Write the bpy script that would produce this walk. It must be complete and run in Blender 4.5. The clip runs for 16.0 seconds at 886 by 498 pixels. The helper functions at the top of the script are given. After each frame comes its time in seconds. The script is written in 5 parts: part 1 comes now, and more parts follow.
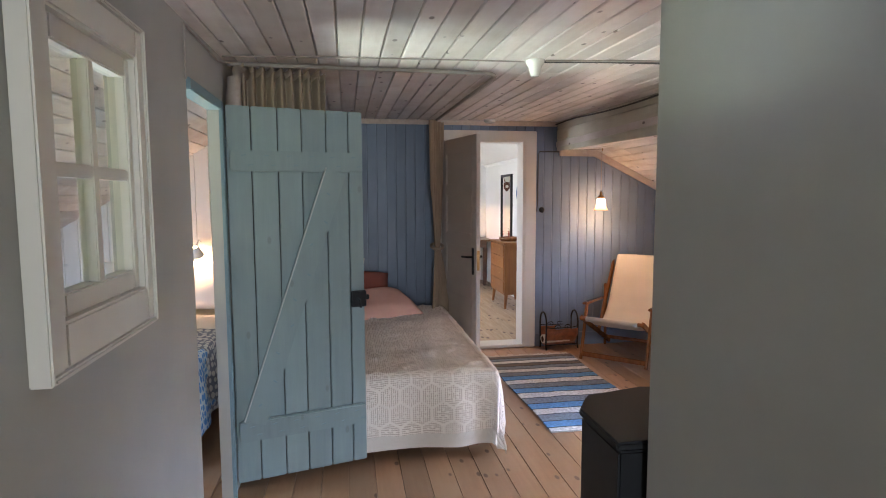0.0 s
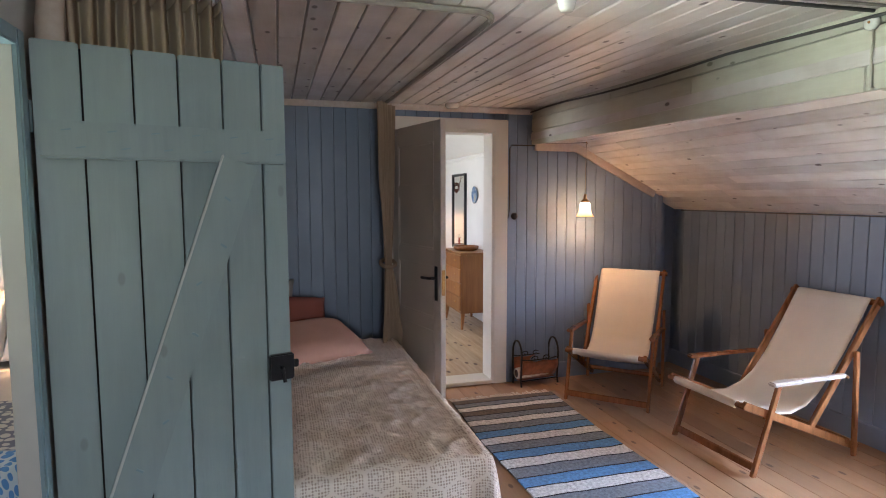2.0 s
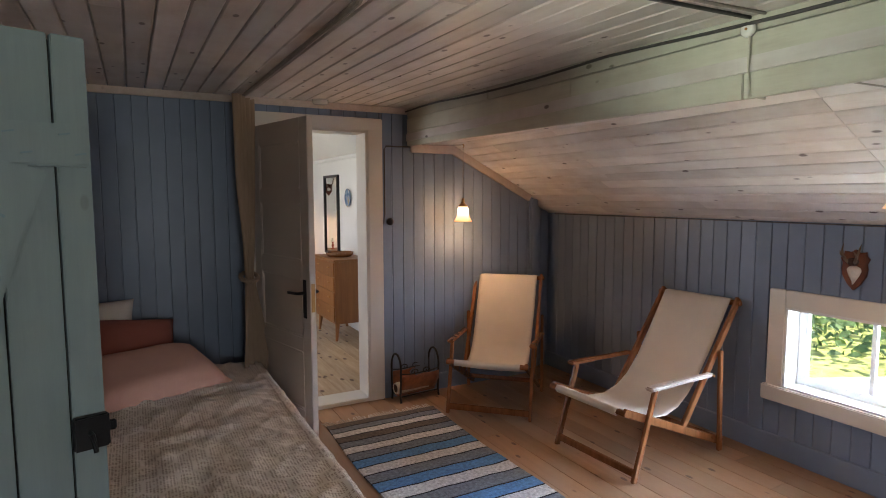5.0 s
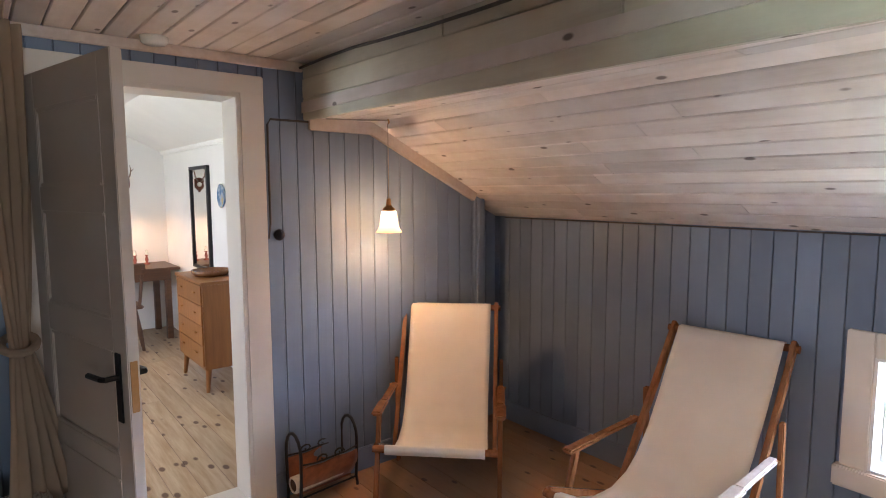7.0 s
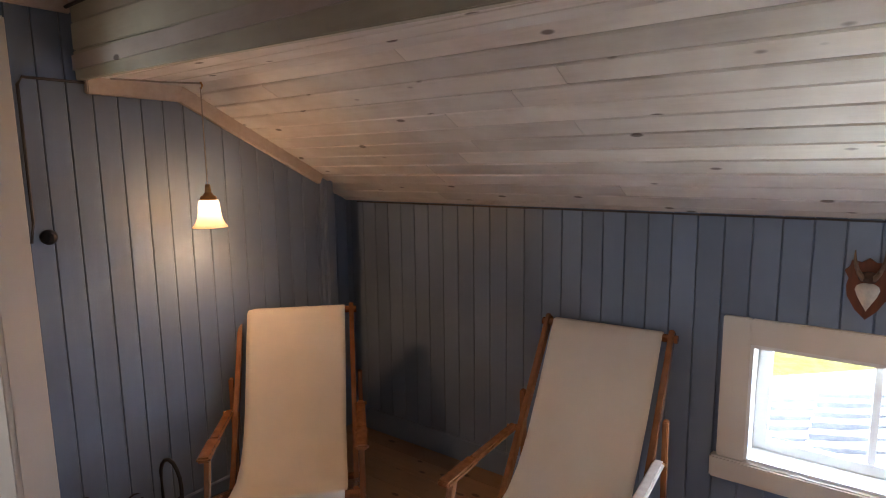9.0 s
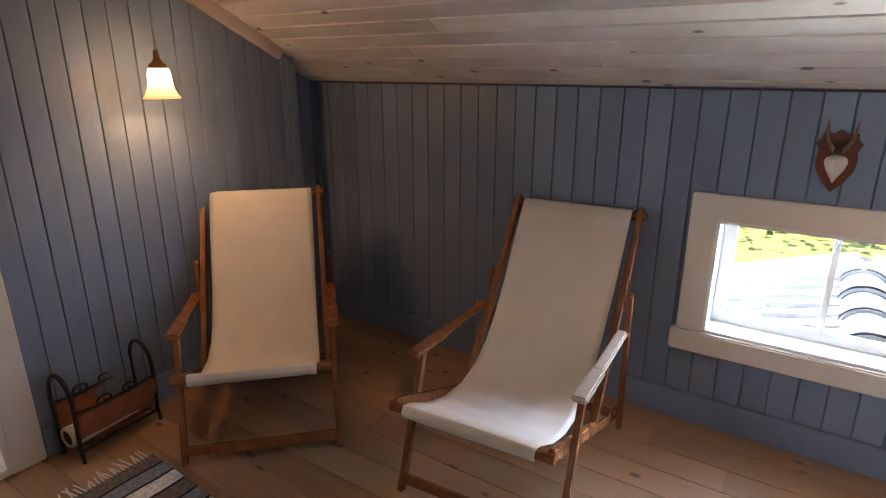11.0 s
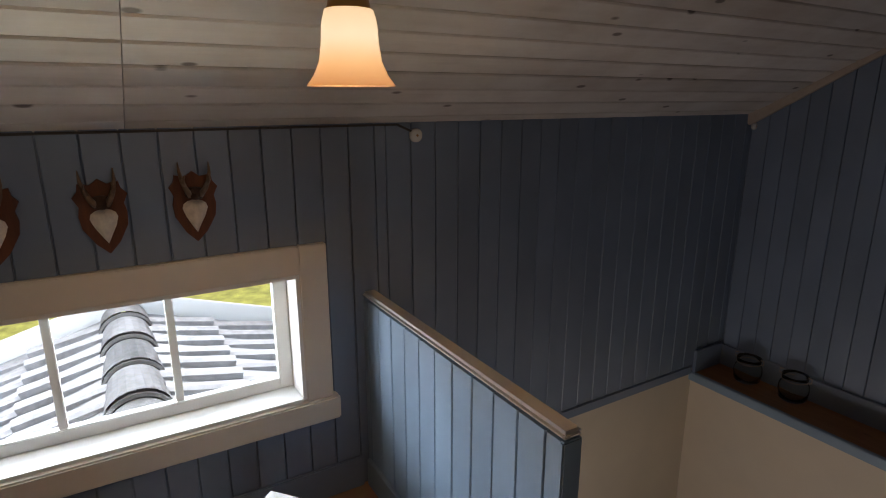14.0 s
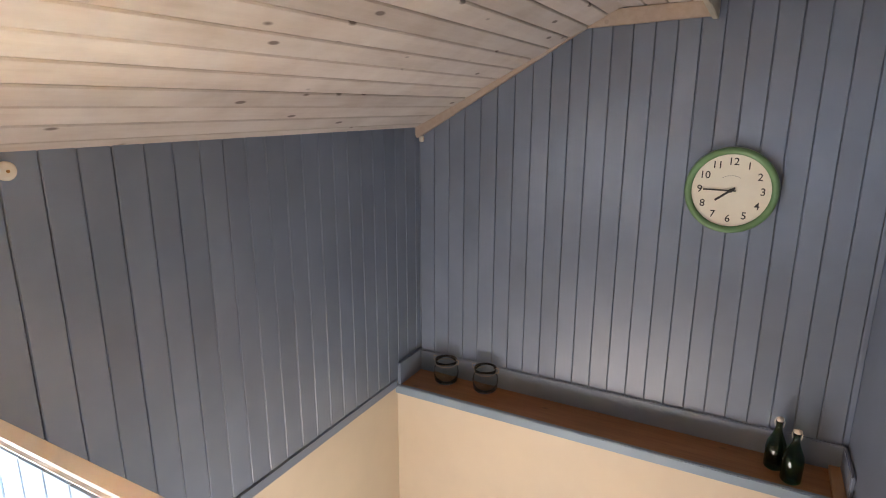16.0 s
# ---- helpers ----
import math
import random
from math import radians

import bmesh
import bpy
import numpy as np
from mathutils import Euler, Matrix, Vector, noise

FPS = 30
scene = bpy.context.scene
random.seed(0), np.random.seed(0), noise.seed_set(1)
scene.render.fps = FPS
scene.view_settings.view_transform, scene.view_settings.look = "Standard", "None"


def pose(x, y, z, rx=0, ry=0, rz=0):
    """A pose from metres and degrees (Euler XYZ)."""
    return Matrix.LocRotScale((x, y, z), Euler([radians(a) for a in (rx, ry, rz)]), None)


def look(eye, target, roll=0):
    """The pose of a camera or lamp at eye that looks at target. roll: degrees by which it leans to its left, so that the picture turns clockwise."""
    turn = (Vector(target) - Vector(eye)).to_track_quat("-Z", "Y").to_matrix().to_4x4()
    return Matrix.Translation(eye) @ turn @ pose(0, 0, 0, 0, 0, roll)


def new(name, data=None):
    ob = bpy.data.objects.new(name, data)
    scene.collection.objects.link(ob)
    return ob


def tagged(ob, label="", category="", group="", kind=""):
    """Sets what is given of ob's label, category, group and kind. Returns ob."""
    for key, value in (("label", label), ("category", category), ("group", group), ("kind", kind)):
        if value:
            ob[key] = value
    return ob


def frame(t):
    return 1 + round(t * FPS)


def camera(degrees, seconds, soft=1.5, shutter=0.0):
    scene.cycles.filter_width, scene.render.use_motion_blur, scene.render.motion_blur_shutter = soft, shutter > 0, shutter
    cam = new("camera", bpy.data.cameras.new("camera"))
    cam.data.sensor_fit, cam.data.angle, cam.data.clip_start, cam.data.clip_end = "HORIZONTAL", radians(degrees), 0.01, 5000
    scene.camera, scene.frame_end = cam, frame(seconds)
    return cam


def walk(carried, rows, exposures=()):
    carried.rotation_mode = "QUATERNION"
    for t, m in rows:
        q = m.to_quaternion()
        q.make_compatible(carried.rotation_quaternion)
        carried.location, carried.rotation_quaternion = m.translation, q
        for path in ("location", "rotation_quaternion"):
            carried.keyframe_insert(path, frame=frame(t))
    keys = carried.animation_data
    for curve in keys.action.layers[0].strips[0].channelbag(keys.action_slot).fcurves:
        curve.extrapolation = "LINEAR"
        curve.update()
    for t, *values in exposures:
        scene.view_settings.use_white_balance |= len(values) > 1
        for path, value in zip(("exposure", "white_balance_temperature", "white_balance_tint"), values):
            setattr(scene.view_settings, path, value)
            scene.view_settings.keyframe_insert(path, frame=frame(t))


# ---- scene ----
cam = camera(75.2, 16.0, soft=1.0)
PATH = [
    (0, (0.427, 0.183, 1.439), (0.752, 2.148, 1.255), -0.2),
    (0.5, (0.442, 0.508, 1.454), (0.783, 2.47, 1.27), -0.2),
    (1, (0.407, 0.799, 1.445), (0.783, 2.755, 1.265), -0.1),
    (1.5, (0.404, 1.017, 1.449), (0.89, 2.949, 1.268), -0.2),
    (2, (0.477, 1.256, 1.455), (1.025, 3.171, 1.274), -0.1),
    (2.5, (0.501, 1.39, 1.459), (1.107, 3.288, 1.28), -0.1),
    (3, (0.508, 1.45, 1.449), (1.225, 3.308, 1.269), -0.1),
    (3.5, (0.538, 1.382, 1.484), (1.376, 3.189, 1.304), -0.2),
    (4, (0.571, 1.292, 1.481), (1.48, 3.064, 1.299), -0.0),
    (4.2, (0.571, 1.278, 1.478), (1.488, 3.047, 1.297), -0.0),
    (6.5, (0.886, 2.515, 1.507), (2.015, 4.154, 1.309), -0.3),
    (7, (1.124, 2.749, 1.512), (2.368, 4.301, 1.31), -0.2),
    (7.5, (1.368, 2.905, 1.553), (2.706, 4.378, 1.35), 0.1),
    (8, (1.43, 3.0, 1.572), (2.857, 4.386, 1.364), 0.1),
    (8.2, (1.442, 3.022, 1.567), (2.93, 4.341, 1.357), 0.2),
    (10.3, (1.456, 3.1, 1.456), (3.086, 4.174, 1.021), -0.1),
    (10.5, (1.462, 3.102, 1.437), (3.078, 4.17, 0.941), 0.1),
    (11, (1.467, 3.091, 1.413), (3.053, 4.148, 0.81), -0.1),
    (11.5, (1.447, 3.089, 1.406), (3.051, 4.112, 0.789), 0.1),
    (12, (1.451, 3.099, 1.369), (3.13, 4.013, 0.779), 0.8),
    (12.5, (1.69, 3.002, 1.369), (3.468, 3.689, 0.763), 0.5),
    (13, (1.822, 2.89, 1.303), (3.732, 3.181, 0.789), 0.7),
    (13.3, (1.915, 2.809, 1.395), (3.822, 2.771, 0.796), 0.6),
    (13.5, (1.953, 2.815, 1.411), (3.833, 2.475, 0.821), 0.7),
    (14, (1.981, 2.814, 1.426), (3.642, 1.822, 0.917), 0.0),
    (14.5, (2.0, 2.831, 1.436), (3.377, 1.466, 0.946), -0.0),
    (15, (1.999, 2.797, 1.433), (3.195, 1.27, 0.947), -0.1),
    (15.5, (2.038, 2.727, 1.417), (3.077, 1.087, 0.935), -0.1),
    (16, (2.173, 2.583, 1.455), (3.094, 0.874, 0.972), 0.1),
]
EXPOSURES = [(0.0, 1.68, 5750, 22), (0.8, 1.83, 5630, 22), (1.5, 1.41, 5740, 22), (2.5, 1.61, 5850, 22), (3.5, 1.41, 5900, 22), (4.2, 0.96, 6160, 22), (6.3, 1.21, 6100, 21), (7.2, 1.71, 5800, 21), (8.0, 0.96, 5900, 21), (10.4, 0.86, 6150, 21), (11.8, 0.89, 6150, 21), (12.5, 0.36, 6150, 19), (13.0, -0.34, 6150, 19), (14.0, -0.54, 7100, 20), (14.5, 0.11, 8000, 22), (15.0, 0.81, 8000, 22), (15.5, 1.26, 7600, 21), (16.0, 1.96, 7600, 20)]
walk(cam, [(t, look(eye, target, roll)) for t, eye, target, roll in PATH], EXPOSURES)

# ---- world, sun, exposure ----
world = bpy.data.worlds.new("sky")
scene.world = world
world.use_nodes = True
wn = world.node_tree.nodes
sky = wn.new("ShaderNodeTexSky")
sky.sky_type, sky.sun_disc = 'NISHITA', False
sky.sun_elevation, sky.sun_rotation = radians(55), radians(114)
wn["Background"].inputs[1].default_value = 0.15
world.node_tree.links.new(sky.outputs[0], wn["Background"].inputs[0])
sun_data = bpy.data.lights.new("sun", 'SUN')
sun_data.energy, sun_data.angle, sun_data.color = 5.0, radians(0.6), (1, 0.95, 0.87)
sun = new("sun", sun_data)
sun.matrix_world = look((0, 0, 0), (-math.sin(radians(114)) * math.cos(radians(55)), -math.cos(radians(114)) * math.cos(radians(55)), -math.sin(radians(55))))


def area_lamp(name, eye, target, w, h, power, colour):
    d = bpy.data.lights.new(name, 'AREA')
    d.shape, d.size, d.size_y, d.energy, d.color = 'RECTANGLE', w, h, power, colour
    o = new(name, d)
    o.matrix_world = look(eye, target)
    return o


def point_lamp(name, place, power, colour, radius=0.03):
    d = bpy.data.lights.new(name, 'POINT')
    d.energy, d.color, d.shadow_soft_size = power, colour, radius
    o = new(name, d)
    o.location = place
    return o


WARM = (1.0, 0.56, 0.24)
COOL = (0.72, 0.86, 1.0)
area_lamp("skylight_east_window", (5.2, 2.80, 1.17), (3.0, 2.95, 0.25), 2.4, 0.8, 177, (0.66, 0.83, 1.0))
area_lamp("skylight_from_north_east", (4.6, 4.5, 0.75), (2.7, 0.3, 0.95), 1.2, 1.0, 118, (0.74, 0.87, 1.0))
area_lamp("skylight_from_south_east", (4.5, 1.3, 0.9), (2.7, 5.3, 0.8), 0.8, 0.7, 37.2, (0.70, 0.85, 1.0))
# Strip lamp hidden below the sill, added to brighten the sloping ceiling.
area_lamp("sill_strip_fill", (3.965, 2.84, 0.375), (3.2, 2.88, 1.25), 1.0, 0.07, 5.58, (0.92, 1.0, 0.80))
garden_light = area_lamp("garden_light_bedroom_window", (-3.6, 2.6, 0.25), (2.38, 2.85, 1.97), 1.6, 0.3, 16.7, (0.85, 1.0, 0.70))
garden_light.data.spread = radians(50)
area_lamp("daylight_passage_window", (0.5, -3.22, 1.3), (0.5, 2, 1.75), 0.8, 0.9, 18.6, (0.90, 1.0, 0.93))
area_lamp("daylight_bedroom_window", (-2.45, 2.7, 0.75), (-0.9, 3.6, 0.6), 0.9, 0.6, 18.6, COOL)
# Unseen lamp added under the landing for light rising from downstairs.
area_lamp("stairwell_fill", (2.9, 1.85, -0.78), (2.55, -0.1, 0.75), 1.0, 0.5, 6.82, (0.97, 0.97, 1.0))
# No window seen in the far room; lamp added to fill it.
area_lamp("far_room_fill", (-0.42, 7.4, 1.4), (2, 7.4, 1.0), 1.2, 1.1, 16.7, (0.93, 0.97, 1.0))
point_lamp("pendant_bulb_north", (2.729, 5.187, 1.345), 2.6, WARM, 0.03)
point_lamp("pendant_bulb_south", (2.833, 2.467, 1.485), 1.98, WARM, 0.045)
for name, place, power in (("pendant_mouth_north", (2.729, 5.187, 1.32), 2.7), ("pendant_mouth_south", (2.833, 2.467, 1.46), 4.34)):
    d = bpy.data.lights.new(name, 'SPOT')
    d.energy, d.color, d.shadow_soft_size, d.spot_size, d.spot_blend = power, WARM, 0.03, radians(140), 0.2
    new(name, d).location = place
point_lamp("bedroom_bulb", (-0.79, 5.1, 0.97), 11.2, WARM)
point_lamp("desk_bulb", (2.12, 9.2, 1.17), 3.72, WARM)


# ---- materials ----
class Mat:
    """A node material under construction."""

    def __init__(self, name, rough=0.6, metal=0.0):
        self.m = bpy.data.materials.new(name)
        self.m.use_nodes = True
        self.n, self.l = self.m.node_tree.nodes, self.m.node_tree.links
        self.b = self.n["Principled BSDF"]
        self.b.inputs["Roughness"].default_value, self.b.inputs["Metallic"].default_value = rough, metal

    def node(self, kind, **values):
        n = self.n.new(kind)
        for k, v in values.items():
            n.inputs[k.replace("_", " ")].default_value = v
        return n

    def link(self, a, b):
        self.l.new(a, b)

    def place(self, scale, per="object"):
        """World position, stretched, shifted piece by piece."""
        geo = self.node("ShaderNodeNewGeometry")
        rnd = geo.outputs["Random Per Island"] if per == "island" else self.node("ShaderNodeObjectInfo").outputs["Random"]
        add = self.n.new("ShaderNodeVectorMath")
        add.operation = 'MULTIPLY_ADD'
        add.inputs[1].default_value = scale
        shift = self.n.new("ShaderNodeVectorMath")
        shift.operation = 'SCALE'
        shift.inputs[0].default_value = (37.0, 53.0, 71.0)
        self.link(rnd, shift.inputs["Scale"])
        self.link(geo.outputs["Position"], add.inputs[0])
        self.link(shift.outputs[0], add.inputs[2])
        return add.outputs[0], rnd

    def noise(self, vec, scale, detail=4, rough=0.55):
        n = self.node("ShaderNodeTexNoise", Scale=scale, Detail=detail, Roughness=rough)
        if vec is not None:
            self.link(vec, n.inputs["Vector"])
        return n.outputs["Fac"]

    def ramp(self, fac, stops):
        r = self.n.new("ShaderNodeValToRGB")
        while len(r.color_ramp.elements) < len(stops):
            r.color_ramp.elements.new(0.5)
        for e, (p, c) in zip(r.color_ramp.elements, stops):
            e.position, e.color = p, (*c, 1) if len(c) == 3 else c
        self.link(fac, r.inputs[0])
        return r.outputs[0]

    def mix(self, fac, a, b, mode='MIX'):
        m = self.n.new("ShaderNodeMix")
        m.data_type, m.blend_type = 'RGBA', mode
        for sock, v in ((m.inputs[0], fac), (m.inputs[6], a), (m.inputs[7], b)):
            if isinstance(v, (int, float)):
                sock.default_value = v
            elif isinstance(v, tuple):
                sock.default_value = (*v, 1)
            else:
                self.link(v, sock)
        return m.outputs[2]

    def math(self, op, a, b=0.5):
        m = self.n.new("ShaderNodeMath")
        m.operation = op
        for sock, v in zip(m.inputs, (a, b)):
            if isinstance(v, (int, float)):
                sock.default_value = v
            else:
                self.link(v, sock)
        return m.outputs[0]

    def bump(self, fac, strength=0.2, distance=0.002):
        b = self.node("ShaderNodeBump", Strength=strength, Distance=distance)
        self.link(fac, b.inputs["Height"])
        self.link(b.outputs[0], self.b.inputs["Normal"])

    def colour(self, c):
        if isinstance(c, tuple):
            self.b.inputs["Base Color"].default_value = (*c, 1)
        else:
            self.link(c, self.b.inputs["Base Color"])
        return self


def wood(name, pale, dark, axis, rough=0.55, per="object", knots=0.5, knot=(0.12, 0.06, 0.03), vary=0.25, wash=None, crowd=1.0, knot_size=1.0):
    m = Mat(name, rough)
    along = {"x": (1.2, 14, 14), "y": (14, 1.2, 14), "z": (14, 14, 1.2)}[axis]
    vec, rnd = m.place(along, per)
    grain = m.noise(vec, 2.2, 6, 0.65)
    base = m.ramp(grain, [(0.3, dark), (0.68, pale)])
    if wash:
        wv, _ = m.place((3, 3, 3), per)
        w = m.ramp(m.noise(wv, 1.3, 5), [(0.3, (0.25, 0.25, 0.25)), (0.7, (0.9, 0.9, 0.9))])
        base = m.mix(w, base, wash)
    if knots:
        kvec, _ = m.place({"x": (4.6, 9, 9), "y": (9, 4.6, 9), "z": (9, 9, 4.6)}[axis], per)
        v = m.node("ShaderNodeTexVoronoi", Scale=crowd)
        m.link(kvec, v.inputs["Vector"])
        spot = m.ramp(v.outputs["Distance"], [(0.065 * knot_size, (1, 1, 1)), (0.105 * knot_size, (0, 0, 0))])
        base = m.mix(m.math('MULTIPLY', spot, knots), base, knot)
    shade = m.ramp(rnd, [(0.0, (1 - vary,) * 3), (1.0, (1, 1, 1))])
    m.colour(m.mix(1.0, base, shade, 'MULTIPLY'))
    m.bump(grain, 0.25, 0.002)
    return m.m


def painted(name, c, rough=0.55, vary=0.08, wear=None, axis="z", per="object", mottling=0.12):
    m = Mat(name, rough)
    vec, rnd = m.place({"x": (1, 9, 9), "y": (9, 1, 9), "z": (9, 9, 1)}[axis], per)
    fine = m.noise(vec, 4, 5, 0.6)
    pos, _ = m.place((1, 1, 1), per)
    broad = m.noise(pos, 2.3, 4)
    lo, hi = tuple(k * (1 - mottling) for k in c), tuple(min(1, k * (1 + mottling)) for k in c)
    base = m.ramp(broad, [(0.3, lo), (0.7, hi)])
    shade = m.ramp(rnd, [(0, (1 - vary,) * 3), (1, (1, 1, 1))])
    base = m.mix(1.0, base, shade, 'MULTIPLY')
    if wear:
        spots = m.ramp(m.noise(vec, 9, 3, 0.7), [(0.68, (0, 0, 0)), (0.74, (1, 1, 1))])
        base = m.mix(m.math('MULTIPLY', spots, 0.7), base, wear)
    m.colour(base)
    m.bump(fine, 0.18, 0.0015)
    return m.m


def plain(name, c, rough=0.5, metal=0.0, noise_scale=30, bump=0.1, mottling=0.1, transmission=0.0):
    m = Mat(name, rough, metal)
    pos, _ = m.place((1, 1, 1))
    f = m.noise(pos, noise_scale, 4)
    m.colour(m.ramp(f, [(0.3, tuple(k * (1 - mottling) for k in c)), (0.7, tuple(min(1, k * (1 + mottling)) for k in c))]))
    if bump:
        m.bump(f, bump, 0.002)
    if transmission:
        m.b.inputs["Transmission Weight"].default_value = transmission
    return m.m


def cloth(name, c, weave=420.0, rough=0.9, mottling=0.08, fold=0.0):
    m = Mat(name, rough)
    pos, _ = m.place((1, 1, 1))
    threads = m.noise(pos, weave, 2)
    broad = m.noise(pos, 6, 4)
    m.colour(m.ramp(broad, [(0.25, tuple(k * (1 - mottling) for k in c)), (0.75, tuple(min(1, k * (1 + mottling)) for k in c))]))
    m.bump(m.math('ADD', m.math('MULTIPLY', threads, 0.4), m.math('MULTIPLY', broad, fold)), 0.35, 0.003)
    return m.m


BLUE = painted("blue_paint", (0.19, 0.245, 0.335), 0.38, 0.12)
DOOR_BLUE = wood("pale_blue_paint", (0.31, 0.39, 0.395), (0.23, 0.305, 0.31), "z", 0.45, "object", 0.35, (0.15, 0.165, 0.14), 0.16, (0.30, 0.385, 0.385))
WORN = painted("worn_paint_edge", (0.56, 0.60, 0.58), 0.6, 0.05)
GAP = plain("dark_gap", (0.03, 0.028, 0.025), 0.9)
RAIL_BLUE = painted("pale_rail_paint", (0.24, 0.34, 0.44), 0.5, 0.08)
FRAME_BLUE = painted("blue_green_trim_paint", (0.20, 0.30, 0.34), 0.45, 0.05, (0.30, 0.36, 0.36))
WHITE = painted("cream_white_paint", (0.70, 0.66, 0.58), 0.45, 0.04, mottling=0.05)
GLOSS = painted("window_white_paint", (0.78, 0.78, 0.75), 0.4, 0.03, mottling=0.04)
BEIGE = painted("beige_door_paint", (0.60, 0.51, 0.43), 0.5, 0.03, mottling=0.06)
PLASTER = painted("grey_plaster", (0.42, 0.41, 0.37), 0.8, 0.0, mottling=0.06)
CREAM = painted("cream_plaster", (0.66, 0.57, 0.46), 0.8, 0.0, mottling=0.05)
ROOM_WHITE = painted("white_plaster", (0.78, 0.77, 0.72), 0.8, 0.0, mottling=0.03)
CEIL = wood("whitewashed_boards", (0.72, 0.63, 0.56), (0.52, 0.42, 0.35), "y", 0.45, "island", 0.85, (0.12, 0.08, 0.065), 0.26, (0.92, 0.87, 0.82), 1.2, 1.25)
BEAM = wood("whitewashed_beam", (0.60, 0.56, 0.45), (0.42, 0.37, 0.27), "y", 0.55, "object", 0.7, (0.12, 0.10, 0.06), 0.2, (0.68, 0.67, 0.55))
FLOOR = wood("pine_floor", (0.48, 0.25, 0.118), (0.34, 0.155, 0.065), "y", 0.40, "object", 0.85, (0.10, 0.04, 0.02), 0.34, (0.41, 0.265, 0.155), 1.1, 1.35)
FLOOR2 = wood("pale_pine_floor", (0.58, 0.44, 0.29), (0.38, 0.24, 0.12), "y", 0.45, "object", 1.0, (0.11, 0.045, 0.018), 0.34, crowd=1.25, knot_size=2.0)
LEDGE = wood("brown_pine", (0.38, 0.19, 0.085), (0.26, 0.115, 0.05), "x", 0.45, "object", 0.5)
CHAIRWOOD = wood("chair_beech", (0.36, 0.15, 0.055), (0.19, 0.07, 0.024), "z", 0.27, "object", 0.0, vary=0.3)
TEAK = wood("dresser_oak", (0.38, 0.155, 0.038), (0.27, 0.10, 0.022), "z", 0.4, "object", 0.0)
DARKWOOD = wood("dark_desk_wood", (0.16, 0.075, 0.035), (0.08, 0.035, 0.018), "x", 0.4, "object", 0.0)
SHIELD = wood("shield_wood", (0.22, 0.068, 0.024), (0.10, 0.03, 0.012), "z", 0.7, "object", 0.0)
TRIM = wood("pale_trim", (0.70, 0.60, 0.52), (0.60, 0.49, 0.40), "y", 0.5, "object", 0.2)
CAP = painted("pinkish_cap_paint", (0.47, 0.455, 0.45), 0.45, 0.04, axis="x")
CANVAS = cloth("natural_canvas", (0.66, 0.61, 0.53), 500, 0.9, 0.04, 0.3)
CURTAIN = cloth("linen_curtain", (0.39, 0.31, 0.22), 350, 0.95)
CURTAIN_BROWN = cloth("brown_linen", (0.35, 0.255, 0.175), 350, 0.95)
PINK = cloth("pink_cotton", (0.60, 0.33, 0.24), 400, 0.9, 0.06, 1.0)
BRICKRED = cloth("rust_cotton", (0.30, 0.09, 0.06), 400, 0.9, 0.08, 1.0)
LINEN = cloth("white_linen", (0.74, 0.68, 0.60), 400, 0.9, 0.04, 1.5)
BLACK = plain("black_iron", (0.012, 0.012, 0.013), 0.45, 0.3, 60, 0.2)
STOVE = plain("stove_black", (0.010, 0.010, 0.011), 0.6, 0.0, 80, 0.15)
BRASS = plain("aged_brass", (0.42, 0.22, 0.08), 0.35, 0.9, 40, 0.05)
CABLE = plain("painted_cable", (0.33, 0.29, 0.25), 0.6)
DARKCABLE = plain("dark_cable", (0.06, 0.055, 0.05), 0.6)
PORCELAIN = plain("porcelain", (0.74, 0.72, 0.66), 0.25, 0, 20, 0.0, 0.03)
COPPER = plain("brown_leather", (0.27, 0.085, 0.03), 0.35, 0.0, 25, 0.3, 0.3)
BONE = plain("bone", (0.76, 0.70, 0.60), 0.6, 0, 60, 0.3, 0.12)
ANTLER = plain("antler", (0.20, 0.13, 0.08), 0.6, 0, 60, 0.5, 0.3)
FUR = plain("dark_skull_base", (0.07, 0.035, 0.02), 0.8, 0, 80, 0.5, 0.3)
GREEN = plain("green_enamel", (0.13, 0.26, 0.12), 0.3, 0.1, 12, 0.03)
DIAL = plain("clock_dial", (0.74, 0.71, 0.60), 0.5, 0, 8, 0.0, 0.05)
INK = plain("ink", (0.02, 0.02, 0.018), 0.6)


def glass(name, c, rough=0.02, ior=1.45):
    m = Mat(name, rough)
    m.b.inputs["Transmission Weight"].default_value = 1.0
    m.b.inputs["IOR"].default_value = ior
    return m.colour(c).m


PANE = glass("window_glass", (0.97, 0.99, 0.98), 0.0)
JAR = glass("clear_glass", (0.93, 0.94, 0.92), 0.0, 1.3)
BOTTLE = glass("green_glass", (0.10, 0.34, 0.20))
MIRROR = plain("mirror", (0.86, 0.87, 0.86), 0.03, 1.0, 5, 0.0, 0.0)


def lit_glass():
    """Opal glass lit from inside: whitest by the bulb, amber towards the rim."""
    m = Mat("lit_opal_glass", 0.3)
    m.colour((0.85, 0.80, 0.70))
    co = m.node("ShaderNodeTexCoord")
    sep = m.node("ShaderNodeSeparateXYZ")
    m.link(co.outputs["Generated"], sep.inputs[0])
    m.link(m.ramp(sep.outputs[2], [(0.0, (0.62, 0.24, 0.06)), (0.3, (0.95, 0.52, 0.20)), (0.62, (1.0, 0.82, 0.55)), (1.0, (0.9, 0.66, 0.38))]), m.b.inputs["Emission Color"])
    m.b.inputs["Emission Strength"].default_value = 1.35
    return m.m


OPAL = lit_glass()


